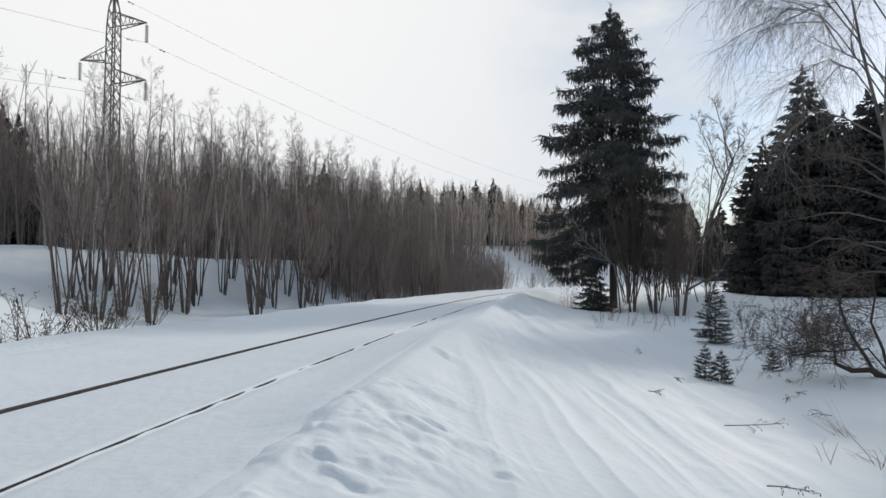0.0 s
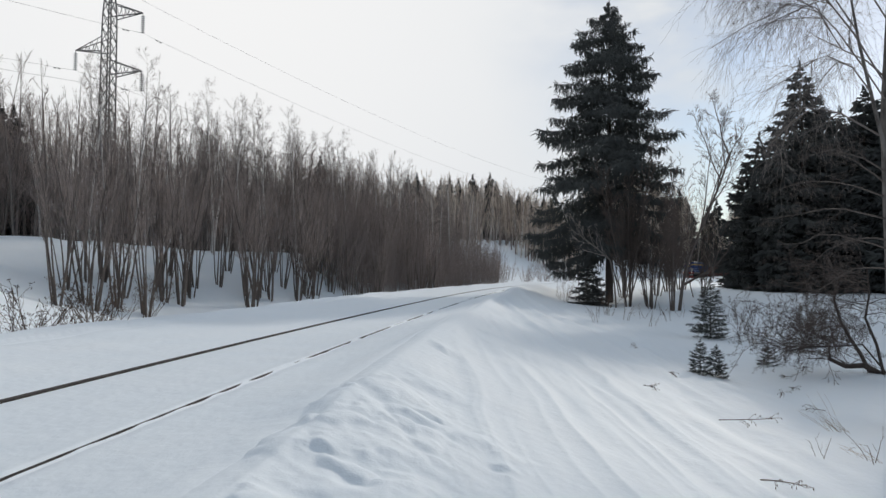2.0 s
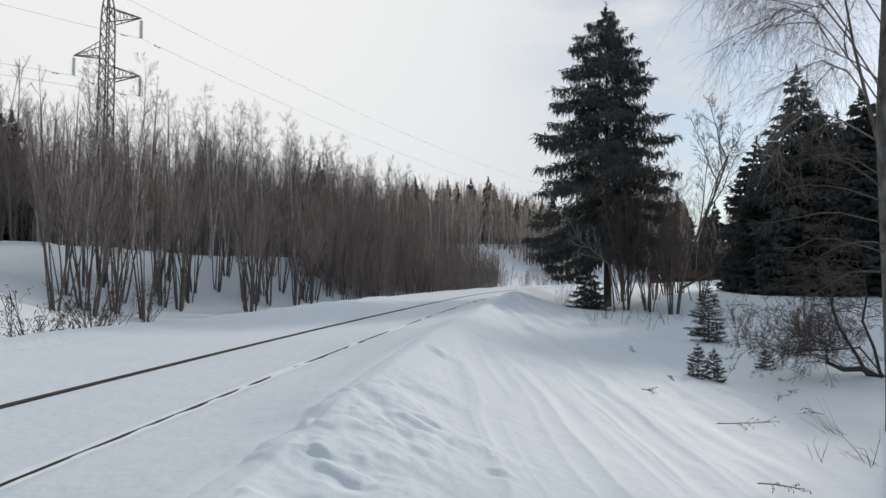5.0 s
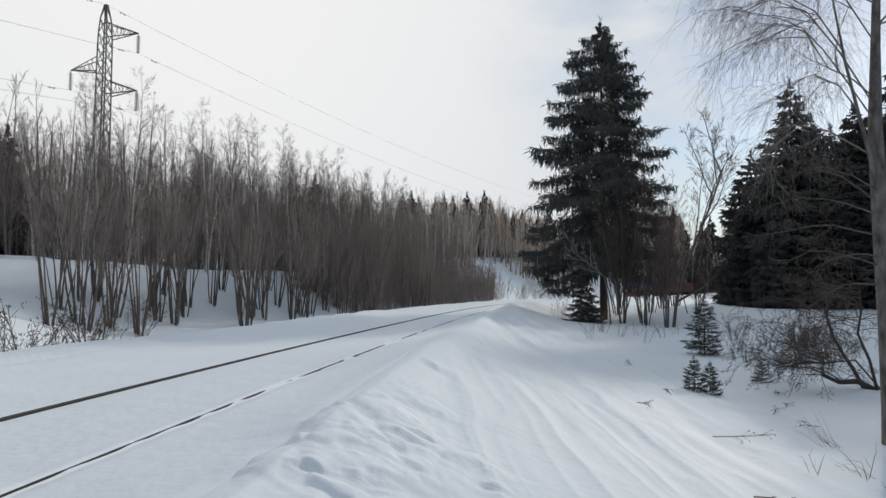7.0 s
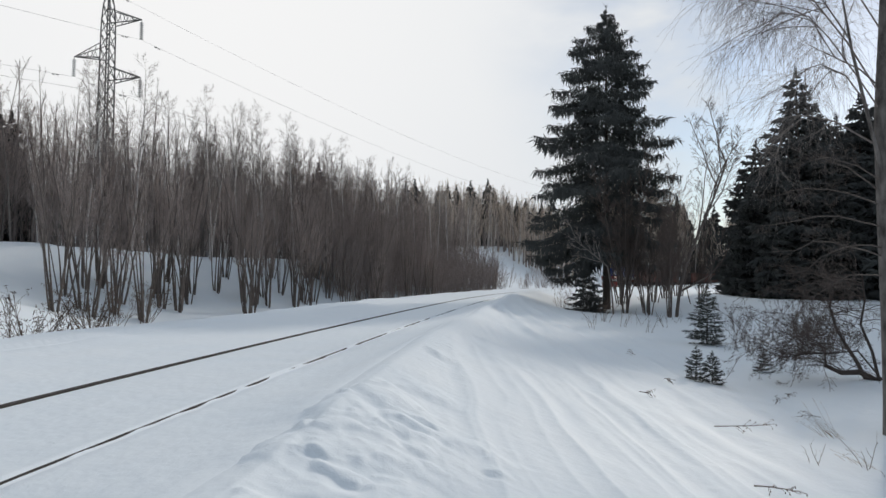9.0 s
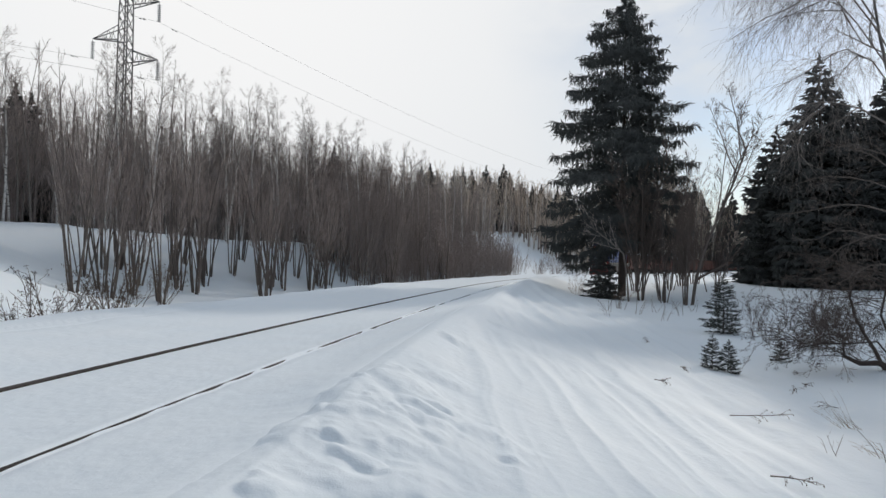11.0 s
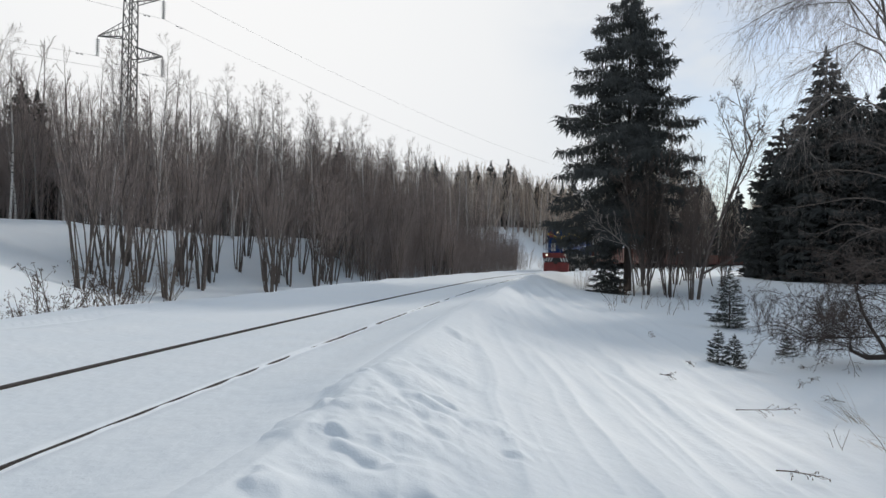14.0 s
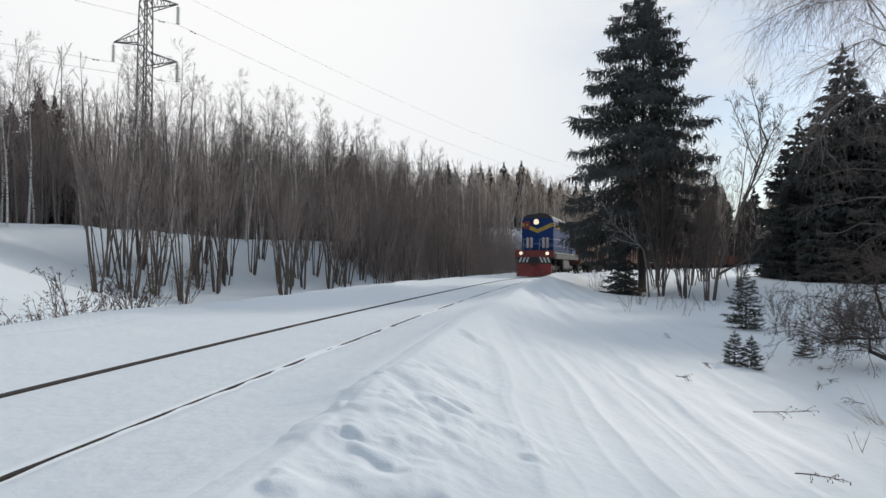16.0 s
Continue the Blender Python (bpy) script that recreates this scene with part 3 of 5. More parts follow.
def stand(ob, x, y, turn=0.0, scale=1.0, sink=0.0):
    ob.matrix_basis = pose(x, y, ground(x, y) - sink, 0, 0, turn) @ Matrix.Diagonal((scale, scale, scale, 1))
    return ob


def stand_copy(ob, x, y, turn, scale, sink=0.0):
    c = copy_thing(ob, pose(x, y, ground(x, y) - sink, 0, 0, turn))
    c.scale = (scale, scale, scale)
    return c


R0 = np.random.RandomState
# the big spruce beyond the bend, with its young neighbour
stand(spruce("spruce", "tall old spruce with drooping dark boughs beside the track", R0(3), 17.4, 5.1, 165, 70, 0.44, 0.030, 0.17, 0.24, 0.5, gap=0.28, power=0.47, tassels=26), 9.65, 38.0, 40)
stand(spruce("young_spruce", "bushy young spruce at the foot of the tall one", R0(4), 2.5, 1.35, 70, 90, 0.2, 0.022, 0.03), 8.0, 35.6, 0)
# dark spruces on the right; those with x/y over 0.7 are unseen, added for shade
right_and_shading = [(24.9, 45.5, 15.9, 0), (30.0, 52.0, 15.0, 0), (34.0, 53.0, 16.0, 1), (26.0, 54.0, 12.5, 1), (24.2, 47.5, 11.6, 1), (22.4, 47.5, 8.0, 1), (27.3, 45.0, 12.6, 0), (29.8, 46.5, 14.2, 0), (26.0, 43.5, 9.0, 1), (32.8, 45.0, 18.0, 1),
           (23.0, 44.5, 7.0, 1), (29.2, 43.0, 11.5, 1), (36.0, 47.0, 18.0, 0), (32.0, 42.5, 15.5, 0), (35.5, 43.0, 17.0, 1), (39.0, 45.0, 17.5, 0), (27.5, 51.0, 12.0, 0)]
kinds = [spruce("spruce", "tall dark spruce in a dense row over the snow", R0(11), 15.0, 4.3, 115, 50, 0.55, 0.085, 0.01, power=0.78),
         spruce("spruce", "dark spruce with boughs down to the snow", R0(12), 11.5, 3.9, 105, 52, 0.52, 0.085, 0.01, power=0.78)]
used = set()
for x, y, h, k in right_and_shading:
    base_h = (15.0, 11.5)[k]
    if k not in used:
        used.add(k)
        stand(kinds[k], x, y, 0, h / base_h, 0.1)
    else:
        stand_copy(kinds[k], x, y, x * 37 % 360, h / base_h, 0.1)


# ---- the belt of bare trees across the track ----
def make_belt():
    rng = R0(21)
    forms = []
    for k in range(5):
        forms.append(("alder", bare_tree("alder", "slender bare grey-brown alder on the hillside", R0(30 + k), 10.5, 0.075, BARK, TWIG, (27, 7, 3), 0.28, 0.25, 0.58, 0.08, 0.007)))
    for k in range(3):
        forms.append(("birch", bare_tree("birch", "bare white-stemmed birch in the belt of trees", R0(40 + k), 14.0, 0.10, BIRCH, BIRCH_TWIG, (40, 8, 4), 0.30, 0.20, 0.62, 0.0, 0.006)))
    for k in range(3):
        forms.append(("bush", clump("willow_bush", "many-stemmed bare willow bush in the hollow", R0(50 + k), 10, 5.0, 0.022, DARK_BARK, TWIG, (10, 6, 2), 0.24, 0.22, 0.3, 0.006)))
    for k in range(4):
        forms.append(("stems", clump("alder_clump", "clump of bare dark alder stems in the hollow", R0(60 + k), 6, 9.6, 0.062, DARK_BARK, TWIG, (15, 6, 3), 0.17, 0.42, 0.19, 0.0065)))
    first = {}
    pool = {"alder": [0, 1, 2, 3, 4], "birch": [5, 6, 7], "bush": [8, 9, 10], "stems": [11, 12, 13, 14]}

    def put(kind, s, w, scale):
        x, y, _ = on_track(s, -w)
        if kind != "birch" and x < -0.55 * y - 1.0 and ground(x, y) < 2.8:
            return          # the open hillside
        if s < 40 and kind in ("alder", "birch"):
            scale *= 0.9
        i = pool[kind][rng.randint(len(pool[kind]))]
        ob = forms[i][1]
        if i not in first:
            first[i] = 1
            stand(ob, x, y, rng.rand() * 360, scale)
        else:
            stand_copy(ob, x, y, rng.rand() * 360, scale)

    edge = lambda s: np.interp(s, [10, 22, 30, 45, 62, 80], [18, 19, 15.5, 12, 9.0, 6.5])
    brow = lambda s: np.interp(s, [0, 18, 30, 45, 60, 72, 86], [21, 23, 27, 20, 15.5, 12, 9])
    for k in range(70):
        s = 25 + 40 * ((k + rng.rand()) / 70) ** 1.05
        put("stems", s, edge(s) - 0.5 + 6 * rng.rand(), 0.72 + 0.26 * rng.rand())
    for k in range(56):
        s = 50 + 32 * rng.rand()
        put("bush", s, edge(s) + 7 * rng.rand(), 0.7 + 0.3 * rng.rand())
    for k in range(330):
        s = 20 + 66 * (k + rng.rand()) / 330
        put("alder", s, brow(s) + 1.5 + 16 * rng.rand() ** 1.2, 0.74 + 0.20 * rng.rand())
    for k in range(80):
        s = 16 + 74 * (k + rng.rand()) / 80
        put("birch", s, brow(s) - 0.5 + 9 * rng.rand() ** 2, 0.66 + 0.22 * rng.rand())


make_belt()


def far_spruce_kind(seed, H):
    return spruce("spruce", "dark spruce standing among bare trees", R0(seed), H, H * 0.23, 100, 46, 0.55, 0.14, 0.03, power=0.8)


def make_back_spruces():
    rng = R0(71)
    kind = far_spruce_kind(70, 12.0)
    spots = [(-32.6, 51, 10.5), (-34.5, 52, 11.5), (-37.5, 53, 10.5), (-40.5, 54, 12), (-30, 60, 9), (-24, 64, 9), (-14.4, 80, 11.5), (-16, 82, 10), (-20, 76, 9)]
    # the far row, by where each stands and the level of its top
    for x, y, top in ((-6.2, 128, 20.0), (-4.6, 130, 20.8), (-3.2, 131, 19.6), (0.3, 140, 20.8), (2.0, 142, 21.8), (4.0, 142, 21.4), (7.2, 146, 23.0), (11.2, 148, 23.6), (12.8, 150, 22.0),
                      (15.6, 150, 20.2), (18.0, 152, 19.4), (20.2, 152, 19.8), (22.2, 154, 18.8), (9.2, 152, 20.6), (24.5, 156, 19.5), (27.0, 158, 21.0)):
        spots.append((x, y, top - ground(x, y)))
    spots += [(64 + 5 * k + 2 * rng.normal(), 222 + 10 * rng.rand(), 22 + 6 * rng.rand()) for k in range(9)]
    for i, (x, y, h) in enumerate(spots):
        (stand if i == 0 else stand_copy)(kind, x, y, rng.rand() * 360, h / 12.0, 0.2)


make_back_spruces()


def make_far_woods():
    """Woods too far to count, behind the belt and round the field."""
    rng = R0(81)
    T, B, F = Tubes(), Tubes(), Tubes()
    spots = []
    for k in range(430):
        s = 8 + 82 * rng.rand()
        x, y, _ = on_track(s, -(np.interp(s, [10, 30, 45, 80], [30, 32, 25, 17]) + 28 * rng.rand()))
        spots.append((x, y, 9 + 4 * rng.rand()))
    for k in range(240):
        a = radians(-16 + 20 * rng.rand())
        e = 108 + 42 * rng.rand()
        spots.append((e * math.sin(a), e * math.cos(a), 9 + 4 * rng.rand()))
    for k in range(260):
        a = radians(-6 + 19 * rng.rand())
        e = 168 + 30 * rng.rand()
        spots.append((e * math.sin(a), e * math.cos(a), 10 + 5 * rng.rand()))
    for k in range(170):
        a = radians(13 + 14 * rng.rand())
        e = 185 + 40 * rng.rand()
        spots.append((e * math.sin(a), e * math.cos(a), 13 + 7 * rng.rand()))
    for k in range(150):
        a = radians(-22 + 75 * rng.rand())
        d = 150 + 45 * rng.rand() + 25
        spots.append((d * math.sin(a), d * math.cos(a), 11 + 6 * rng.rand()))
    for k in range(170):
        a = radians(2.0 + 10.5 * rng.rand())
        e = 132 + 16 * rng.rand()
        spots.append((e * math.sin(a), e * math.cos(a), 9 + 4 * rng.rand()))
    for k in range(420):
        a = radians(12 + 17 * rng.rand())
        e = 203 + 42 * rng.rand()
        spots.append((e * math.sin(a), e * math.cos(a), 20 + 8 * rng.rand()))
    # none on the line
    _, side = along_across([q[0] for q in spots], [q[1] for q in spots])
    spots = [q for q, u in zip(spots, side) if abs(u) > 7]
    hz = height(np.array([q[0] for q in spots]), np.array([q[1] for q in spots]))
    for (x, y, h), z in zip(spots, hz):
        white = rng.rand() < (0.2 if y > 92 else 0.12)
        thick = 0.013 if y < 100 else 0.022
        stem = limb(rng, (x, y, z - 0.3), (rng.normal() * 0.04, rng.normal() * 0.04, 1), h, 4, 0.03, 0.03)
        (B if white else T).tube(stem, (0.10 if y < 100 else 0.12) * np.linspace(1, 0.15, 5), 4)
        # past y = 92 the twigs take the colour paled for haze
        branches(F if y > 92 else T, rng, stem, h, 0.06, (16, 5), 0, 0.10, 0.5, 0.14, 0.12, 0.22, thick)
    wood = tagged(new("far_woods"), "dense brown bare woods on the rising ground", "woods", kind="stuff")
    part_mesh("brushwood", T.mesh("brushwood", TWIG), wood)
    part_mesh("tan_wood", F.mesh("tan_wood", HAZED_TWIG), wood, "tan brushwood with haze and sunlight in its colour")
    part_mesh("white_wood", B.mesh("white_wood", BIRCH), wood, "white birch trunks")


make_far_woods()


def make_thicket():
    """Close-grown thin stems along the belt's foot and through it."""
    rng = R0(91)
    T = Tubes()
    n = 3200
    s = 51 + 34 * rng.rand(n) ** 0.85
    w = np.interp(s, [10, 22, 30, 45, 62, 80, 86], [18, 19, 15.5, 12, 9.0, 6.5, 6.5]) + np.interp(s, [51, 63], [5, 14]) * rng.rand(n) ** 1.1
    x, y, _ = on_track(s, -w)
    z = height(x, y)
    for i in range(n):
        h = (3.0 + 4.5 * rng.rand()) * (0.75 if s[i] > 66 else 1.0)
        stem = limb(rng, (x[i], y[i], z[i] - 0.2), (rng.normal() * 0.09, rng.normal() * 0.09, 1), h, 4, 0.05, 0.03)
        T.tube(stem, (0.012 + 0.012 * rng.rand()) * np.linspace(1, 0.35, 5), 3)
        for k in range(13):
            p, d = point_on(stem, 0.25 + 0.72 * rng.rand())
            L = 0.5 + 0.9 * rng.rand()
            T.tube(limb(rng, p, turned(rng, d, 0.45), L, 1, 0.1, 0.1), [0.007, 0.004], 3)
    # undergrowth on the brow, among the trees
    n = 2300
    s = 8 + 60 * rng.rand(n)
    w = np.interp(s, [0, 18, 30, 45, 60, 72], [21, 23, 27, 20, 15.5, 12]) + 4 + 20 * rng.rand(n)
    x, y, _ = on_track(s, -w)
    z = height(x, y)
    for i in range(n):
        stem = limb(rng, (x[i], y[i], z[i] - 0.2), (rng.normal() * 0.1, rng.normal() * 0.1, 1), 3.5 + 4 * rng.rand(), 3, 0.05, 0.03)
        T.tube(stem, 0.02 * np.linspace(1, 0.35, 4), 3)
        for k in range(10):
            p, dd = point_on(stem, 0.1 + 0.85 * rng.rand())
            T.tube(limb(rng, p, turned(rng, dd, 0.6), 0.7 + 1.1 * rng.rand(), 1, 0.1, 0.1), [0.013, 0.008], 3)
    th = tagged(new("thicket"), "dense brown thicket of thin bare stems", "thicket", kind="stuff")
    part_mesh("brushwood", T.mesh("brushwood", TWIG), th)


make_thicket()


# ---- pylon and power line ----
PY = (-32.5, 65.0)
LINE = radians(30)          # the line's heading, clockwise from +y


def make_pylon():
    base = ground(*PY)
    top = 29.4
    tower = tagged(new("pylon"), "grey lattice steel power pylon behind the trees", "pylon")
    half = lambda z: float(np.interp(z, [base, 14, 26, 28, top], [0.9, 0.52, 0.46, 0.34, 0.10]))
    levels = list(np.linspace(base - 0.3, 12, 6)) + list(np.arange(13.4, 28.2, 1.45)) + [top]
    across = Vector((math.cos(LINE), -math.sin(LINE), 0))
    along = Vector((math.sin(LINE), math.cos(LINE), 0))
    o = Vector((PY[0], PY[1], 0))
    turn = radians(9)
    ca, sa = math.cos(turn), math.sin(turn)
    dirs = [Vector((ca, -sa, 0)), Vector((sa, ca, 0))]
    corner = lambda i, z: o + (dirs[0] * (1, 1, -1, -1)[i] + dirs[1] * (1, -1, -1, 1)[i]) * half(z) + Vector((0, 0, z))
    for i in range(4):
        T = Tubes()
        T.tube([tuple(corner(i, z)) for z in levels], [0.075] * len(levels), 4)
        part_mesh("leg", T.mesh("leg", STEEL), tower)
    for za, zb in zip(levels, levels[1:]):
        for i in range(4):
            j = (i + 1) % 4
            for p, q in ((corner(i, za), corner(j, zb)), (corner(j, za), corner(i, zb))):
                bm = bmesh.new()
                rod(bm, p, q, 0.042, 4)
                part("brace", bm, STEEL, tower)
    ends = []
    for z, side, reach in ((26.3, 1, 3.55), (22.95, -1, 3.6), (20.6, 1, 3.55)):
        tip = o + dirs[0] * side * reach + Vector((0, 0, z))
        arm = bmesh.new()
        for k in (1, -1):
            a = o + dirs[0] * side * half(z) + dirs[1] * k * half(z) + Vector((0, 0, z - 0.35))
            up = a + Vector((0, 0, 1.45))
            rod(arm, a, tip, 0.06, 4)
            rod(arm, up, tip, 0.05, 4)
            for m in (0.25, 0.5, 0.75):
                rod(arm, a.lerp(tip, m), up.lerp(tip, m - 0.1), 0.03, 4)
                rod(arm, a.lerp(tip, m), up.lerp(tip, m + 0.12), 0.03, 4)
        part("cross_arm", arm, STEEL, tower)
        ins = bmesh.new()
        end = tip + Vector((0, 0, -2.0))
        rod(ins, tip, end, 0.03, 6)
        for m in range(9):
            c = tip + Vector((0, 0, -0.28 - 0.195 * m))
            rod(ins, c, c + Vector((0, 0, -0.07)), 0.07, 10, 0.20)
        part("insulator", ins, GLASS_INS, tower, "string of glass insulator discs")
        ends.append(end)
    ends.append(o + Vector((0, 0, top)))
    wires = tagged(new("power_line"), "thin overhead power wires hung from the pylon", "power line")
    for e in ends:
        T = Tubes()
        for sg in (1, -1):
            q = np.linspace(0, 1, 31)
            pts = np.array(e)[None] + sg * np.outer(q * 190, np.array(along)) + np.outer(-4 * 5.0 * q * (1 - q), [0, 0, 1])
            T.tube(pts, np.full(31, 0.012), 4)
        part_mesh("wire", T.mesh("wire", WIRE), wires)
        for sg in (1, -1):
            bm = bmesh.new()
            for m in (1.6, 2.0):
                c = Vector(e) + along * sg * m + Vector((0, 0, -4 * 5.0 * (m / 190)))
                rod(bm, c + along * -0.12 + Vector((0, 0, -0.08)), c + along * 0.12 + Vector((0, 0, -0.08)), 0.05, 6)
            part("damper", bm, STEEL, wires)


make_pylon()

# ---- bare trees and bushes round the big spruce ----
stand(clump("alder_clump", "clump of upright bare alder stems by the tall spruce", R0(101), 8, 8.6, 0.046, DARK_BARK, DARK_TWIG, (26, 8, 4), 0.17, 0.25, 0.2, 0.006, foot=0.5), 9.7, 34.3, 0)
stand(clump("alder_clump", "clump of upright bare alder stems by the tall spruce", R0(102), 5, 7.6, 0.04, DARK_BARK, DARK_TWIG, (24, 8, 4), 0.16, 0.25, 0.22, 0.006, foot=0.5), 10.9, 34.8, 70)
stand(clump("willow_clump", "spreading bare willow with several dark stems in snow", R0(103), 6, 7.0, 0.046, DARK_BARK, DARK_TWIG, (24, 8, 4), 0.2, 0.25, 0.24, 0.006, foot=0.5), 11.1, 31.8, 20)
stand(clump("willow_clump", "low bare willow with bent stems in snow", R0(104), 5, 4.5, 0.04, DARK_BARK, DARK_TWIG, (12, 5, 2), 0.3, 0.25, 0.28, 0.006, foot=0.5), 10.6, 33.4, 20)
for i, (x, y, h) in enumerate([(13.2, 41.0, 8.0), (14.8, 43.0, 7.5), (12.3, 44.0, 9.0), (16.4, 45.5, 7.0), (11.2, 40.5, 8.0), (15.6, 40.0, 6.0)]):
    stand(clump("alder_clump", "brown bare alder thicket clump behind the spruce", R0(110 + i), 7, h, 0.04, DARK_BARK, DARK_TWIG, (16, 5, 3), 0.2, 0.2, 0.22, 0.008), x, y, 50 * i)


def leaning_tree():
    """One stem that leans out to the right from the willow, forked above."""
    rng = R0(120)
    tree = tagged(new("leaning_willow"), "leaning bare willow with a forked open crown", "tree")
    stem = np.array([(0, 0, -0.3), (0.15, 0, 0.9), (0.45, 0.1, 2.0), (0.9, 0.1, 3.1), (1.35, 0, 4.2), (1.75, 0, 5.2), (2.1, 0, 6.2)])
    T = Tubes()
    T.tube(stem, np.linspace(0.07, 0.032, 7), 7)
    part_mesh("trunk", T.mesh("trunk", DARK_BARK), tree)
    C = Tubes()
    for k in range(7):
        p, d = point_on(stem, 0.5 + 0.08 * k)
        a = turned(rng, (0.15, 0, 1), 0.45)
        pts = limb(rng, p, a, 3.4 - 0.25 * k + rng.rand(), 6, 0.1, 0.06)
        C.tube(pts, np.linspace(0.032, 0.01, 7), 4)
        branches(C, rng, pts, 3.0, 0.026, (13, 6, 4), 0, 0.2, 0.6, 0.06, 0.13, 0.34, 0.006)
    low = limb(rng, (0.2, 0, 1.0), (1, 0, 0.45), 2.8, 5, 0.08, 0.1)
    C.tube(low, np.linspace(0.05, 0.012, 6), 4)
    branches(C, rng, low, 2.4, 0.03, (8, 4, 2), 0, 0.3, 0.6, 0.1, 0.13, 0.3, 0.006)
    part_mesh("crown", C.mesh("crown", DARK_TWIG), tree)
    return tree


stand(leaning_tree(), 11.4, 31.9, 0, 1.22)


def pale_limb_tree():
    rng = R0(125)
    tree = tagged(new("bent_sapling"), "bent sapling with a pale bare bough", "tree")
    pts = np.array([(0, 0, -0.2), (-0.1, 0, 1.2), (-0.3, 0, 2.4), (-1.0, -0.1, 3.0), (-1.8, -0.1, 3.6), (-2.3, -0.1, 4.6)])
    T = Tubes()
    T.tube(pts, [0.045, 0.04, 0.036, 0.032, 0.022, 0.008], 6)
    part_mesh("trunk", T.mesh("trunk", BARK), tree)
    C = Tubes()
    branches(C, rng, pts, 5.0, 0.05, (12, 5, 2), 0, 0.4, 0.7, 0.1, 0.12, 0.28, 0.006)
    part_mesh("crown", C.mesh("crown", TWIG), tree)
    return tree


stand(pale_limb_tree(), 9.0, 34.0, 0)

# bushes out on the field and by the bend
BUSHES = [(12.3, 95.0, 4.0), (10.6, 101.0, 3.6), (15.6, 100.0, 4.2), (9.2, 93.0, 3.4), (6.6, 35.6, 1.5), (17.0, 108.0, 4.0), (13.5, 104.0, 3.2), (16.2, 92.0, 3.5), (8.2, 97.0, 4.2)]
proto = clump("willow_bush", "small bare bush standing in open snow", R0(130), 9, 3.2, 0.018, BARK, TWIG, (9, 5), 0.3, 0.2, 0.3, 0.006)
for i, (x, y, h) in enumerate(BUSHES):
    (stand if i == 0 else stand_copy)(proto, x, y, 77 * i, h / 3.2)


WILLOW = clump("golden_willow", "tall pale golden-twigged willow at the field's edge", R0(135), 10, 11.0, 0.07, PALE_TWIG, PALE_TWIG, (22, 6, 3), 0.18, 0.2, 0.22, 0.02)
stand(WILLOW, 17.5, 158.0, 0)
stand_copy(WILLOW, 14.5, 160.0, 100, 0.95)
stand_copy(WILLOW, 20.5, 162.0, 200, 1.0)


# ---- the birch close by on the right, with hanging twigs ----
def weeping(C, rng, pts, n, drop, thick):
    for k in range(n):
        p, d = point_on(pts, 0.25 + 0.75 * rng.rand())
        d = np.array([d[0], d[1], 0]) * 0.5 / (np.linalg.norm(d) + 1e-6) + rng.normal(size=3) * 0.45
        L = drop * (0.4 + 0.9 * rng.rand())
        q = limb(rng, p, d, L, 4, 0.14, -0.34)
        C.tube(q, np.linspace(thick, thick * 0.5, 5), 3)
        for m in range(3):
            p2, d2 = point_on(q, rng.rand() * 0.8)
            C.tube(limb(rng, p2, turned(rng, d2, 0.7), L * 0.45, 3, 0.14, -0.22), np.linspace(thick * 0.7, thick * 0.4, 4), 3)


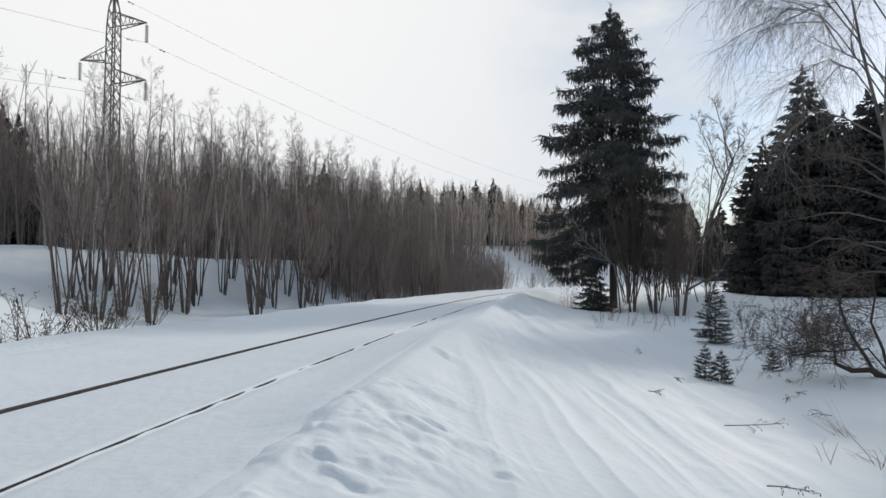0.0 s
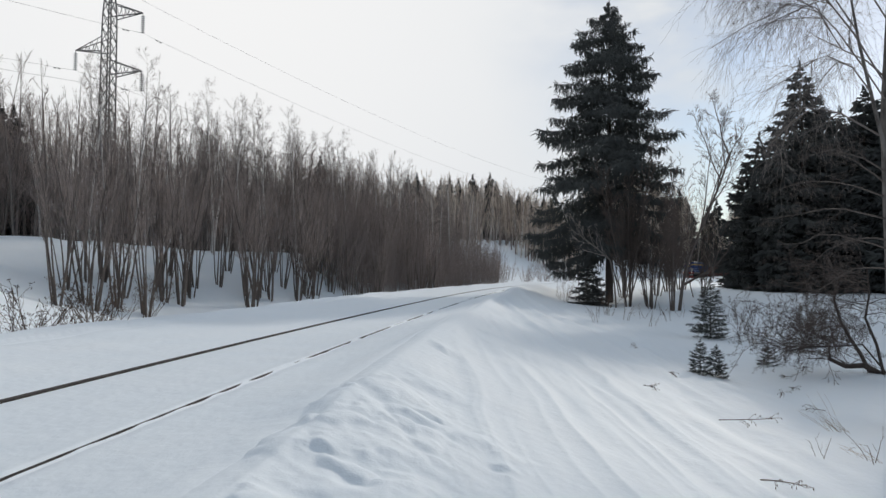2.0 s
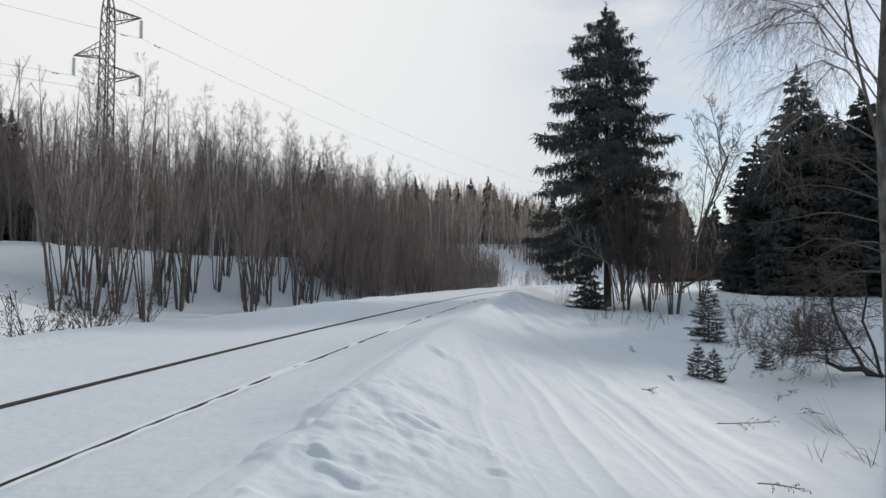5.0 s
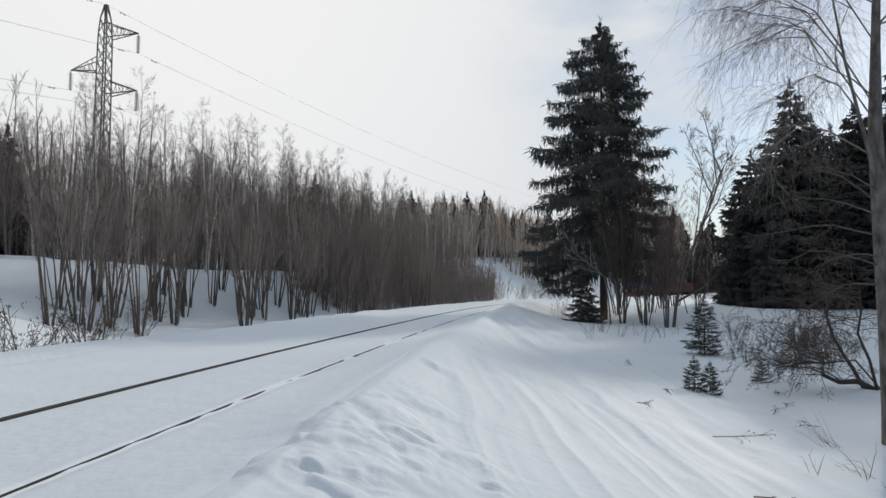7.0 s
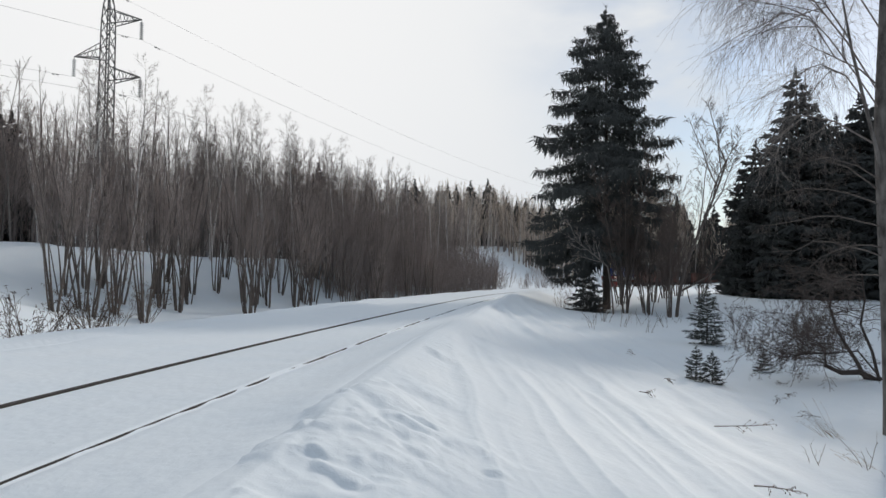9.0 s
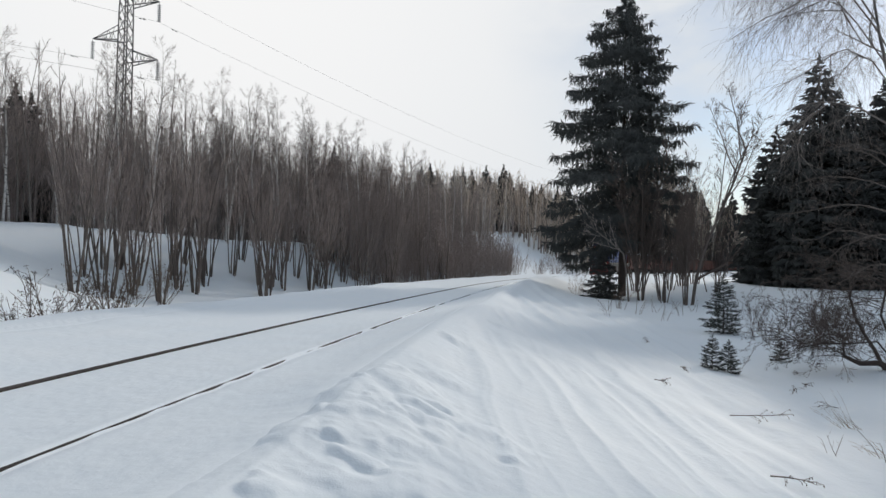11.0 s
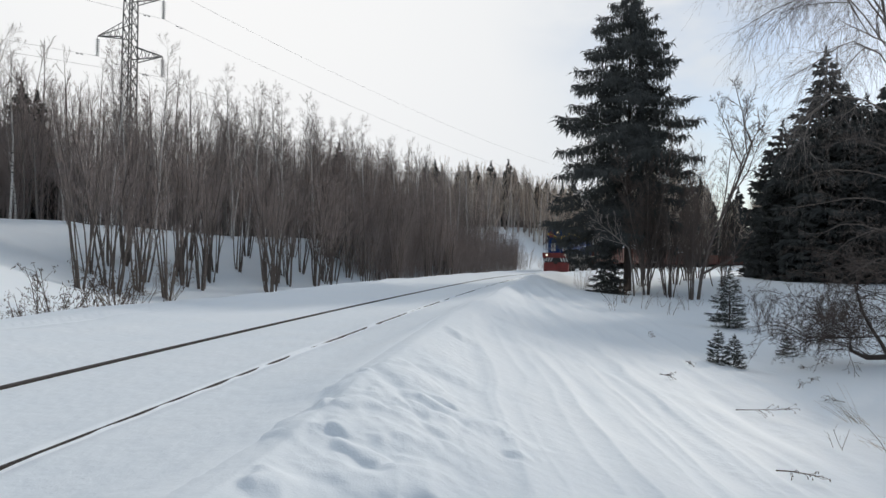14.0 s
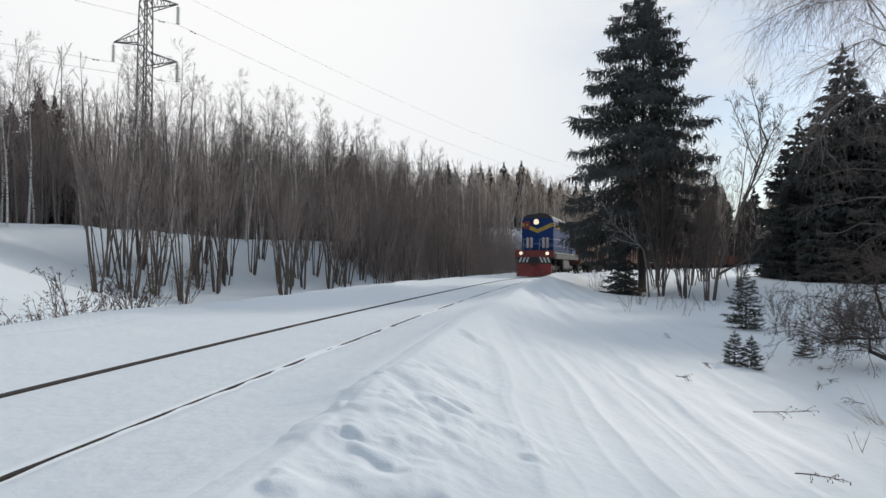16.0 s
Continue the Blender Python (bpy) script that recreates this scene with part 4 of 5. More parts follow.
def near_birch():
    rng = R0(140)
    tree = tagged(new("birch"), "old birch with grey stem and long hanging bare twigs", "tree")
    T = Tubes()
    T.tube([(0.02, 0, -0.3), (0, 0, 0.6), (-0.02, 0, 2.0), (-0.05, 0.02, 3.6), (-0.08, 0.02, 5.2), (0.0, 0.05, 6.6), (0.12, 0.1, 8.2), (0.2, 0.1, 10.0), (0.25, 0.15, 12.0)],
           [0.19, 0.150, 0.137, 0.126, 0.11, 0.075, 0.055, 0.04, 0.012], 12)
    T.tube([(-0.05, 0, 3.9), (-0.2, -0.05, 4.6), (-0.42, -0.1, 5.4), (-0.62, -0.1, 6.3), (-0.78, -0.1, 7.3), (-0.85, -0.1, 8.8)], [0.042, 0.034, 0.028, 0.022, 0.016, 0.007], 7)
    part_mesh("trunk", T.mesh("trunk", OLD_BIRCH), tree)
    C = Tubes()
    high = [[(-0.08, 0, 5.3), (-0.5, -0.1, 5.9), (-0.95, -0.15, 6.5), (-1.4, -0.2, 6.85), (-1.9, -0.2, 6.9), (-2.35, -0.2, 6.5)],
            [(-0.1, 0, 5.6), (-0.45, 0.3, 6.6), (-0.9, 0.5, 7.4), (-1.5, 0.7, 7.7), (-2.1, 0.8, 7.5)],
            [(-0.45, -0.1, 5.5), (-0.9, -0.3, 5.9), (-1.4, -0.4, 6.0), (-1.9, -0.5, 5.75)],
            [(-0.25, 0, 4.8), (-0.7, 0.2, 5.2), (-1.2, 0.3, 5.25), (-1.6, 0.35, 4.95)],
            [(-0.65, -0.1, 6.5), (-1.1, -0.1, 7.1), (-1.6, -0.1, 7.4), (-2.2, -0.1, 7.2)],
            [(-0.8, -0.1, 7.5), (-1.2, 0, 8.1), (-1.8, 0.1, 8.2), (-2.3, 0.1, 7.8)],
            [(0, 0, 6.6), (-0.4, 0.2, 7.5), (-0.9, 0.4, 8.3), (-1.5, 0.5, 8.5)],
            [(0.1, 0, 7.8), (-0.3, -0.2, 8.8), (-0.9, -0.4, 9.4), (-1.5, -0.5, 9.3)]]
    for k in range(16):
        p = np.array((0.0, 0.05, 5.5 + 5.5 * rng.rand()))
        a = rng.rand() * 6.283
        high.append(limb(rng, p, (math.cos(a), math.sin(a), 0.9), 1.6 + 1.0 * rng.rand(), 4, 0.12, -0.14))
    for pts in high:
        pts = np.array(pts, float)
        pts[1:] += rng.normal(size=(len(pts) - 1, 3)) * 0.04
        C.tube(pts, np.linspace(0.018, 0.005, len(pts)), 4)
        L = np.linalg.norm(pts[-1] - pts[0])
        for m in range(5):
            p, dd = point_on(pts, 0.25 + 0.7 * rng.rand())
            sub = limb(rng, p, turned(rng, dd, 0.7), 0.45 * L + 0.3 * rng.rand(), 4, 0.14, -0.05)
            C.tube(sub, np.linspace(0.011, 0.004, 5), 3)
            weeping(C, rng, sub, 14, 1.05, 0.0024)
        weeping(C, rng, pts, 20, 1.05, 0.0026)
    D = Tubes()
    for z, dx, dz in ((4.15, -1.5, 0.1), (3.75, -1.6, 0.05), (3.4, -2.0, -0.2), (3.05, -1.5, -0.5), (2.6, -1.2, -0.6), (3.9, -0.9, 0.5), (2.9, -1.9, -0.1)):
        a = rng.normal() * 0.35
        q = np.linspace(0, 1, 7)[:, None]
        pts = np.array([[-0.08, 0, z]]) + q * [[dx, a, dz]] + [[0, 0, 0.28]] * np.sin(q * 2.6) + rng.normal(size=(7, 3)) * 0.045 * q
        D.tube(pts, np.linspace(0.016, 0.004, 7), 5)
        branches(D, rng, pts, 1.5, 0.010, (11, 6, 4), 0, 0.25, 0.75, -0.04, 0.2, 0.32, 0.003)
    part_mesh("lower_crown", D.mesh("lower_crown", DARK_BARK), tree, "dark bare lower branches")
    part_mesh("crown", C.mesh("crown", BIRCH_TWIG), tree)
    return tree


stand(near_birch(), 7.47, 10.9, 0)


def old_willow():
    """A gnarled dark trunk bent over the snow, with a spray of twigs."""
    rng = R0(150)
    tree = tagged(new("old_willow"), "gnarled dark willow bent low with a spray of twigs", "tree")
    T = Tubes()
    C = Tubes()
    trunks = [[(0.5, 0, -0.1), (0.0, 0, 0.12), (-0.45, 0, 0.16), (-0.75, 0.1, 0.32), (-0.72, 0.1, 0.62), (-0.5, 0.1, 0.8)],
              [(0.3, 0.1, -0.2), (0.0, 0.1, 0.45), (-0.3, 0.1, 0.85), (-0.55, 0, 1.25), (-0.62, 0, 1.7), (-0.55, 0, 2.3)],
              [(0.45, -0.1, -0.2), (0.25, -0.1, 0.7), (0.1, 0, 1.3), (0.2, 0, 1.9), (0.12, 0, 2.5)],
              [(0.4, -0.2, 0.0), (-0.2, -0.3, 0.75), (-0.9, -0.4, 0.62), (-1.5, -0.4, 0.65), (-2.1, -0.4, 0.5)]]
    for k, t in enumerate(trunks):
        t = np.array(t) + rng.normal(size=(len(t), 3)) * 0.03
        T.tube(t, np.linspace((0.085, 0.05, 0.04, 0.022)[k], 0.016, len(t)), 7)
        for m in range(20):
            p, dd = point_on(t, 0.3 + 0.69 * rng.rand())
            a = math.pi + rng.normal() * 0.9
            pts = limb(rng, p, (math.cos(a), math.sin(a), 0.15 + 0.8 * rng.rand()), 0.9 + 1.5 * rng.rand(), 6, 0.17, -0.12)
            C.tube(pts, np.linspace(0.010, 0.004, 7), 4)
            branches(C, rng, pts, 1.5, 0.008, (9, 5, 3), 0, 0.15, 0.75, -0.06, 0.2, 0.36, 0.0028)
    part_mesh("trunk", T.mesh("trunk", SPRUCE_BARK), tree)
    part_mesh("crown", C.mesh("crown", DARK_TWIG), tree)
    return tree


stand(old_willow(), 10.0, 15.8, 0)
WILLOWS = [(8.9, 17.4, 1.6), (10.6, 18.6, 2.2), (11.6, 20.0, 2.4), (9.6, 20.5, 1.5), (12.5, 23.0, 2.2), (11.8, 26.0, 1.8), (13.9, 25.0, 2.4)]
proto = clump("willow_bush", "tangled bare willow bush on the low ground", R0(160), 8, 1.8, 0.010, DARK_TWIG, DARK_TWIG, (8, 5, 2), 0.4, 0.15, 0.34, 0.0032, -0.03)
for i, (x, y, h) in enumerate(WILLOWS):
    (stand if i == 0 else stand_copy)(proto, x, y, 67 * i, h / 2.0)

# ---- small spruces in the snow ----
stand(spruce("small_spruce", "small dark spruce standing alone in snow", R0(170), 1.95, 0.72, 105, 105, 0.12, 0.008, 0.03, 0.03, 0.08, YOUNG, power=0.85, lift=0.3), 8.9, 22.0, 0)
stand(spruce("small_spruce", "pair of knee-high spruce tops poking through snow", R0(171), 0.74, 0.24, 46, 200, 0.085, 0.006, 0.02, 0.015, 0.05, YOUNG, power=0.7, lift=0.35), 5.83, 15.0, 0)
stand(spruce("small_spruce", "pair of knee-high spruce tops poking through snow", R0(172), 0.70, 0.24, 46, 200, 0.085, 0.006, 0.02, 0.015, 0.05, YOUNG, power=0.7, lift=0.35), 6.22, 15.1, 0)
stand(spruce("small_spruce", "tiny spruce half buried in snow", R0(173), 0.5, 0.25, 40, 200, 0.06, 0.006, 0.02, 0.01, 0.05, YOUNG, lift=0.3), 8.3, 17.0, 0)


# ---- dry weeds and fallen twigs ----
def weed(seed, stems, h, spread, heads=True):
    rng = R0(seed)
    T = Tubes()
    for _ in range(stems):
        a = rng.rand() * 6.283
        d = np.array([math.cos(a) * spread, math.sin(a) * spread, 1])
        p = np.array([rng.normal() * 0.08, rng.normal() * 0.08, -0.08])
        s = limb(rng, p, d, h * (0.5 + 0.6 * rng.rand()), 5, 0.09, -0.03)
        T.tube(s, np.linspace(0.008, 0.004, 6), 3)
        for k in range(6 if heads else 2):
            q, t = point_on(s, 0.45 + 0.53 * rng.rand())
            b = limb(rng, q, turned(rng, t, 0.6), 0.14 + 0.1 * rng.rand(), 2, 0.2, -0.05)
            T.tube(b, [0.003, 0.0025, 0.002], 3)
            if heads:
                m = rng.randint(2, 5)
                base = np.repeat(b[-1:], m, 0) + rng.normal(size=(m, 3)) * 0.02
                T.tufts(base, base + rng.normal(size=(m, 3)) * 0.03 + [0, 0, -0.02], 0.008)
    ob = tagged(new("dry_weed", T.mesh("dry_weed", WEED)), "dry brown weed stalks sticking out of the snow", "weed")
    return ob


WEED_A, WEED_B, WEED_C = weed(180, 7, 0.95, 0.3), weed(181, 3, 0.9, 0.35, False), weed(182, 12, 1.0, 0.4)
spots_a = [(-7.6, 11.6), (-8.3, 12.2), (-8.9, 12.9), (-8.0, 13.4), (-9.6, 13.2), (-7.3, 13.2), (-7.1, 14.4), (-10.2, 14.5), (-8.7, 11.2), (7.1, 28.5), (13.4, 24.0), (12.2, 24.5), (14.2, 26.5), (11.0, 24.5)]
spots_b = [(5.6, 24.0), (6.0, 26.0), (7.4, 26.5), (8.6, 28.0), (9.2, 27.0), (10.2, 28.5), (7.9, 25.0), (10.4, 25.6), (4.8, 8.4), (5.5, 8.6), (5.35, 7.9), (-12.0, 19.5), (-13.0, 20.5), (11.3, 22.4), (12.6, 21.8), (10.0, 30.0), (10.8, 23.5)]
spots_c = [(-8.9, 12.0), (-8.3, 13.0), (-7.5, 12.4), (-9.5, 12.2), (-6.9, 13.6), (-8.0, 12.6), (-9.2, 13.6), (-7.6, 14.6), (-8.6, 12.5), (-10.3, 13.8), (-6.4, 14.8)]
for proto, spots in ((WEED_A, spots_a), (WEED_B, spots_b), (WEED_C, spots_c)):
    for i, (x, y) in enumerate(spots):
        (stand if i == 0 else stand_copy)(proto, x, y, 83 * i + x * 10, (1.0 if x < 0 else 0.95 if y > 20 else 0.4) + 0.1 * ((i * 7) % 5))


def grass_tuft(x, y, seed, blades, h):
    rng = R0(seed)
    T = Tubes()
    for _ in range(blades):
        p = np.array([rng.normal() * 0.10, rng.normal() * 0.08, -0.03])
        T.tube(limb(rng, p, (-0.75 + rng.normal() * 0.3, rng.normal() * 0.2, 0.8), h * (0.5 + 0.7 * rng.rand()), 5, 0.05, -0.06), np.linspace(0.0028, 0.001, 6), 3)
    ob = tagged(new("grass_tuft", T.mesh("grass_tuft", PALE_TWIG)), "tuft of bleached dry grass leaning over the snow", "grass")
    ob.matrix_basis = pose(x, y, ground(x, y))


grass_tuft(6.35, 10.6, 195, 22, 0.6)
grass_tuft(5.6, 8.7, 196, 9, 0.4)
grass_tuft(9.9, 20.9, 197, 18, 0.8)
grass_tuft(11.0, 22.0, 198, 18, 0.8)


def fallen(x, y, turn, length, seed):
    rng = R0(seed)
    T = Tubes()
    s = limb(rng, (0, 0, 0.03), (1, 0, 0.12), length, 6, 0.05, 0.0)
    T.tube(s, np.linspace(0.007, 0.003, 7), 4)
    for k in range(13):
        q, t = point_on(s, 0.3 + 0.68 * rng.rand())
        b = limb(rng, q, turned(rng, t, 0.6), 0.06 + 0.12 * rng.rand(), 2, 0.2, -0.1)
        T.tube(b, [0.003, 0.0025, 0.002], 3)
        T.tufts(b[-1:], b[-1:] + [[0.01, 0.0, -0.03]], 0.007)
    ob = tagged(new("fallen_twig", T.mesh("fallen_twig", WEED)), "dry twig lying on the snow", "twig")
    ex, ey = x + length * math.cos(radians(turn)), y + length * math.sin(radians(turn))
    fall = math.degrees(math.atan2(ground(ex, ey) - ground(x, y), length))
    ob.matrix_basis = pose(x, y, ground(x, y) + 0.012) @ pose(0, 0, 0, 0, 0, turn) @ pose(0, 0, 0, 0, -fall, 0)


fallen(4.05, 9.75, -18, 0.75, 190)
fallen(2.95, 6.2, 25, 0.62, 191)
fallen(6.9, 12.0, 160, 0.3, 192)
fallen(6.3, 8.3, 100, 0.5, 193)
for k, (x, y) in enumerate([(4.6, 13.5), (5.1, 17.2), (7.4, 14.2), (6.6, 13.0), (8.0, 15.4), (3.4, 11.2), (7.2, 18.4)]):
    fallen(x, y, 137 * k, 0.10 + 0.05 * (k % 4), 200 + k)


# ---- the train ----
SPEED, STOP_AT = 10.3, 52.6        # metres a second; where its front stands at the end


def wheelset(parent, y, r=0.5):
    axle = new("wheelset")
    axle.parent = parent
    axle.location = (0, y, r)
    for x in (-0.79, 0.79):
        bm = bmesh.new()
        sg = 1 if x > 0 else -1
        rod(bm, (x - 0.065, 0, 0), (x + 0.065, 0, 0), r, 20)
        rod(bm, (x - sg * 0.10, 0, 0), (x - sg * 0.05, 0, 0), r + 0.028, 20)
        rod(bm, (x + sg * 0.05, 0, 0), (x + sg * 0.14, 0, 0), 0.14, 10)
        box(bm, x + sg * 0.066, x + sg * 0.075, -0.04, 0.04, -r * 0.8, r * 0.8)
        part("wheel", bm, GREASE, axle)
    bm = bmesh.new()
    rod(bm, (-0.85, 0, 0), (0.85, 0, 0), 0.085, 10)
    part("axle", bm, GREASE, axle)
    return axle


def bogie(parent, y, half, axles):
    b = new("bogie")
    b.parent = parent
    b.location = (0, y, 0)
    bm = bmesh.new()
    for x in (-1.02, 1.02):
        box(bm, x - 0.07, x + 0.07, -half - 0.35, half + 0.35, 0.55, 0.85, 0.03)
        for a in axles:
            box(bm, x - 0.1, x + 0.12, a - 0.16, a + 0.16, 0.34, 0.68, 0.03)
            rod(bm, (x, a + 0.35, 0.5), (x, a + 0.35, 0.8), 0.09, 8)
            rod(bm, (x, a - 0.35, 0.5), (x, a - 0.35, 0.8), 0.09, 8)
    box(bm, -1.0, 1.0, -0.25, 0.25, 0.6, 0.95, 0.03)
    part("bogie_frame", bm, GREASE, b)
    return b


def coupler(parent, y, d):
    bm = bmesh.new()
    box(bm, -0.09, 0.09, min(y, y + d * 0.45), max(y, y + d * 0.45), 0.96, 1.16, 0.02)
    box(bm, -0.19, 0.21, min(y + d * 0.4, y + d * 0.62), max(y + d * 0.4, y + d * 0.62), 0.90, 1.22, 0.04)
    return part("coupler", bm, GREASE, parent)


def locomotive():
    """Front at y = 0, running towards -y; rail heads at z = 0."""
    e = tagged(new("locomotive"), "blue diesel locomotive with yellow chevron, red plough and lit lamps", "locomotive")
    wheels = []
    L = 16.9
    bm = bmesh.new()
    box(bm, -1.5, 1.5, 0.28, L - 0.28, 1.42, 1.86, 0.03)
    part("underframe", bm, BLACK, e)
    bm = bmesh.new()
    box(bm, -1.54, 1.54, 0.30, L - 0.3, 1.86, 1.93, 0.01)
    part("walkway", bm, CREAM, e, "cream-edged walkway plate")
    # nose end
    bm = bmesh.new()
    box(bm, -1.52, 1.52, 0.10, 0.30, 1.55, 2.08, 0.04)
    part("buffer_beam", bm, RED, e, "red buffer beam")
    bm = bmesh.new()
    box(bm, -1.28, 1.28, 0.12, 0.26, 1.05, 1.56, 0.02)
    part("apron", bm, BLACK, e)
    for sx in (-1, 1):
        for k in range(3):
            x = sx * (0.52 + 0.28 * k)
            bm = bmesh.new()
            vs = [bm.verts.new(c) for c in ((x - 0.06 + sx * 0.09, 0.095, 1.14), (x + 0.07 + sx * 0.09, 0.095, 1.14), (x + 0.07 - sx * 0.07, 0.095, 1.54), (x - 0.06 - sx * 0.07, 0.095, 1.54))]
            bm.faces.new(vs)
            r = bmesh.ops.extrude_face_region(bm, geom=bm.faces[:])
            bmesh.ops.translate(bm, vec=(0, 0.03, 0), verts=[v for v in r["geom"] if isinstance(v, bmesh.types.BMVert)])
            part("stripe", bm, WHITE, e, "white slanted warning stripe")
        # lamp housings: lit marker outside, red buffer disc inside
        bm = bmesh.new()
        rod(bm, (sx * 1.02, 0.14, 1.84), (sx * 1.02, -0.02, 1.84), 0.19, 18)
        h = part("lamp_housing", bm, RED, e)
        bm = bmesh.new()
        rod(bm, (sx * 1.02, 0.0, 1.84), (sx * 1.02, -0.045, 1.84), 0.15 if sx < 0 else 0.145, 18, 0.12)
        part("lamp_glass", bm, BRIGHT, h, "lit marker lamp")
        bm = bmesh.new()
        rod(bm, (sx * 0.60, 0.14, 1.84), (sx * 0.60, -0.06, 1.84), 0.19, 18, 0.16)
        rod(bm, (sx * 0.60, -0.05, 1.84), (sx * 0.60, -0.08, 1.84), 0.11, 14)
        part("red_lamp", bm, RED, e, "unlit red tail lamp")
        # white panels with a red-brown bar on the nose
        bm = bmesh.new()
        box(bm, sx * 0.63 - 0.25, sx * 0.63 + 0.25, 1.455, 1.50, 2.30, 3.12, 0.008)
        w = part("door_panel", bm, WHITE, e, "white panel with a rust-brown bar")
        bm = bmesh.new()
        box(bm, sx * 0.63 - 0.06, sx * 0.63 + 0.06, 1.438, 1.46, 2.30, 3.12)
        part("bar", bm, RED, w)
        # railings round the nose platform
        bm = bmesh.new()
        for z in (2.45, 2.95):
            rod(bm, (sx * 1.45, 0.35, z), (sx * 1.45, 1.5, z), 0.02)
            rod(bm, (sx * 0.35, 0.35, z), (sx * 1.45, 0.35, z), 0.02)
        for x, y in ((1.45, 0.35), (0.9, 0.35), (0.35, 0.35), (1.45, 1.5)):
            rod(bm, (sx * x, y, 1.93), (sx * x, y, 2.95), 0.02)
        part("nose_railing", bm, RAILING, e)
        # steps at the corner
        bm = bmesh.new()
        for k in range(4):
            box(bm, sx * 1.5 - 0.05, sx * 1.5 + 0.05, 0.55, 1.1, 0.45 + 0.36 * k, 0.49 + 0.36 * k)
        for y in (0.55, 1.1):
            rod(bm, (sx * 1.53, y, 0.42), (sx * 1.53, y, 1.9), 0.022)
        part("steps", bm, BLACK, e)
        # side railing along the walkway
        bm = bmesh.new()
        for z in (2.45, 2.98):
            rod(bm, (sx * 1.50, 1.8, z), (sx * 1.50, 11.6, z), 0.022)
        part("handrail", bm, RAILING, e, "pale blue handrail")
        for k in range(9):
            bm = bmesh.new()
            y = 1.8 + 9.8 * k / 8
            rod(bm, (sx * 1.50, y, 1.9), (sx * 1.50, y, 2.98), 0.022)
            part("railing_post", bm, RAILING, e)
    # plough
    bm = bmesh.new()
    pro = [(-1.32, 0.06), (1.32, 0.06), (1.32, 1.06), (-1.32, 1.06)]
    f = [bm.verts.new((x, 0.18 - (0.38 if z < 0.5 else 0.0) - 0.0, z)) for x, z in pro]
    g = [bm.verts.new((x, 0.32, z)) for x, z in pro]
    nose = [bm.verts.new((0, -0.42, 0.06)), bm.verts.new((0, 0.06, 1.06))]
    for q in ((f[0], nose[0], nose[1], f[3]), (nose[0], f[1], f[2], nose[1]), (f[1], g[1], g[2], f[2]), (g[0], f[0], f[3], g[3]), (g[1], g[0], g[3], g[2]), (f[3], nose[1], f[2], g[2], g[3]), (g[0], g[1], f[1], nose[0], f[0])):
        bm.faces.new(q)
    bmesh.ops.recalc_face_normals(bm, faces=bm.faces)
    part("snow_plough", bm, RED, e, "red track-clearing plough")
    coupler(e, 0.2, -1)
    coupler(e, L - 0.2, 1)
    # long hood
    bm = bmesh.new()
    sec = [(-1.26, 1.93), (-1.26, 4.42), (-1.12, 4.66), (1.12, 4.66), (1.26, 4.42), (1.26, 1.93)]
    a = [bm.verts.new((x, 1.5, z)) for x, z in sec]
    b = [bm.verts.new((x, 11.8, z)) for x, z in sec]
    bm.faces.new(a[::-1])
    bm.faces.new(b)
    for i in range(6):
        bm.faces.new((a[i], a[(i + 1) % 6], b[(i + 1) % 6], b[i]))
    bmesh.ops.recalc_face_normals(bm, faces=bm.faces)
    hood = part("hood", bm, BLUE, e, "blue engine hood")
    for sx in (-1, 1):
        for k in range(11):
            y = 1.75 + 0.9 * k
            bm = bmesh.new()
            box(bm, sx * 1.262 - 0.012, sx * 1.262 + 0.012, y, y + 0.82, 2.05, 3.78, 0.006)
            part("hood_door", bm, BLUE, hood)
    for sx in (-1, 1):
        bm = bmesh.new()
        box(bm, sx * 1.268 - 0.01, sx * 1.268 + 0.01, 1.55, 11.75, 3.88, 4.26, 0.004)
        part("side_band", bm, YELLOW, hood, "yellow band along the hood")
        bm = bmesh.new()
        vs = [bm.verts.new(c) for c in ((0, 1.47, 3.47), (sx * 1.24, 1.47, 4.02), (sx * 1.24, 1.47, 4.32), (0, 1.47, 3.80))]
        bm.faces.new(vs if sx > 0 else vs[::-1])
        r = bmesh.ops.extrude_face_region(bm, geom=bm.faces[:])
        bmesh.ops.translate(bm, vec=(0, 0.028, 0), verts=[v for v in r["geom"] if isinstance(v, bmesh.types.BMVert)])
        bmesh.ops.recalc_face_normals(bm, faces=bm.faces)
        part("chevron_arm", bm, YELLOW, hood, "yellow chevron arm on the nose")
    # roof: low black arch with vents
    bm = bmesh.new()
    n = 9
    arch = [(1.16 * math.cos(math.pi * i / (n - 1)), 4.66 + 0.34 * math.sin(math.pi * i / (n - 1))) for i in range(n)]
    a = [bm.verts.new((x, 1.42, z)) for x, z in arch]
    b = [bm.verts.new((x, 11.85, z)) for x, z in arch]
    bm.faces.new(a)
    bm.faces.new(b[::-1])
    for i in range(n):
        bm.faces.new((a[i], b[i], b[(i + 1) % n], a[(i + 1) % n]))
    bmesh.ops.recalc_face_normals(bm, faces=bm.faces)
    roof = part("roof", bm, BLACK, e, "sooty black roof")
    for y in (3.2, 6.0):
        bm = bmesh.new()
        rod(bm, (0, y, 4.95), (0, y, 5.12), 0.62, 20, 0.58)
        part("fan_cowl", bm, BLACK, roof)
    bm = bmesh.new()
    rod(bm, (0, 9.5, 4.95), (0, 9.5, 5.25), 0.2, 14)
    part("exhaust", bm, BLACK, roof)
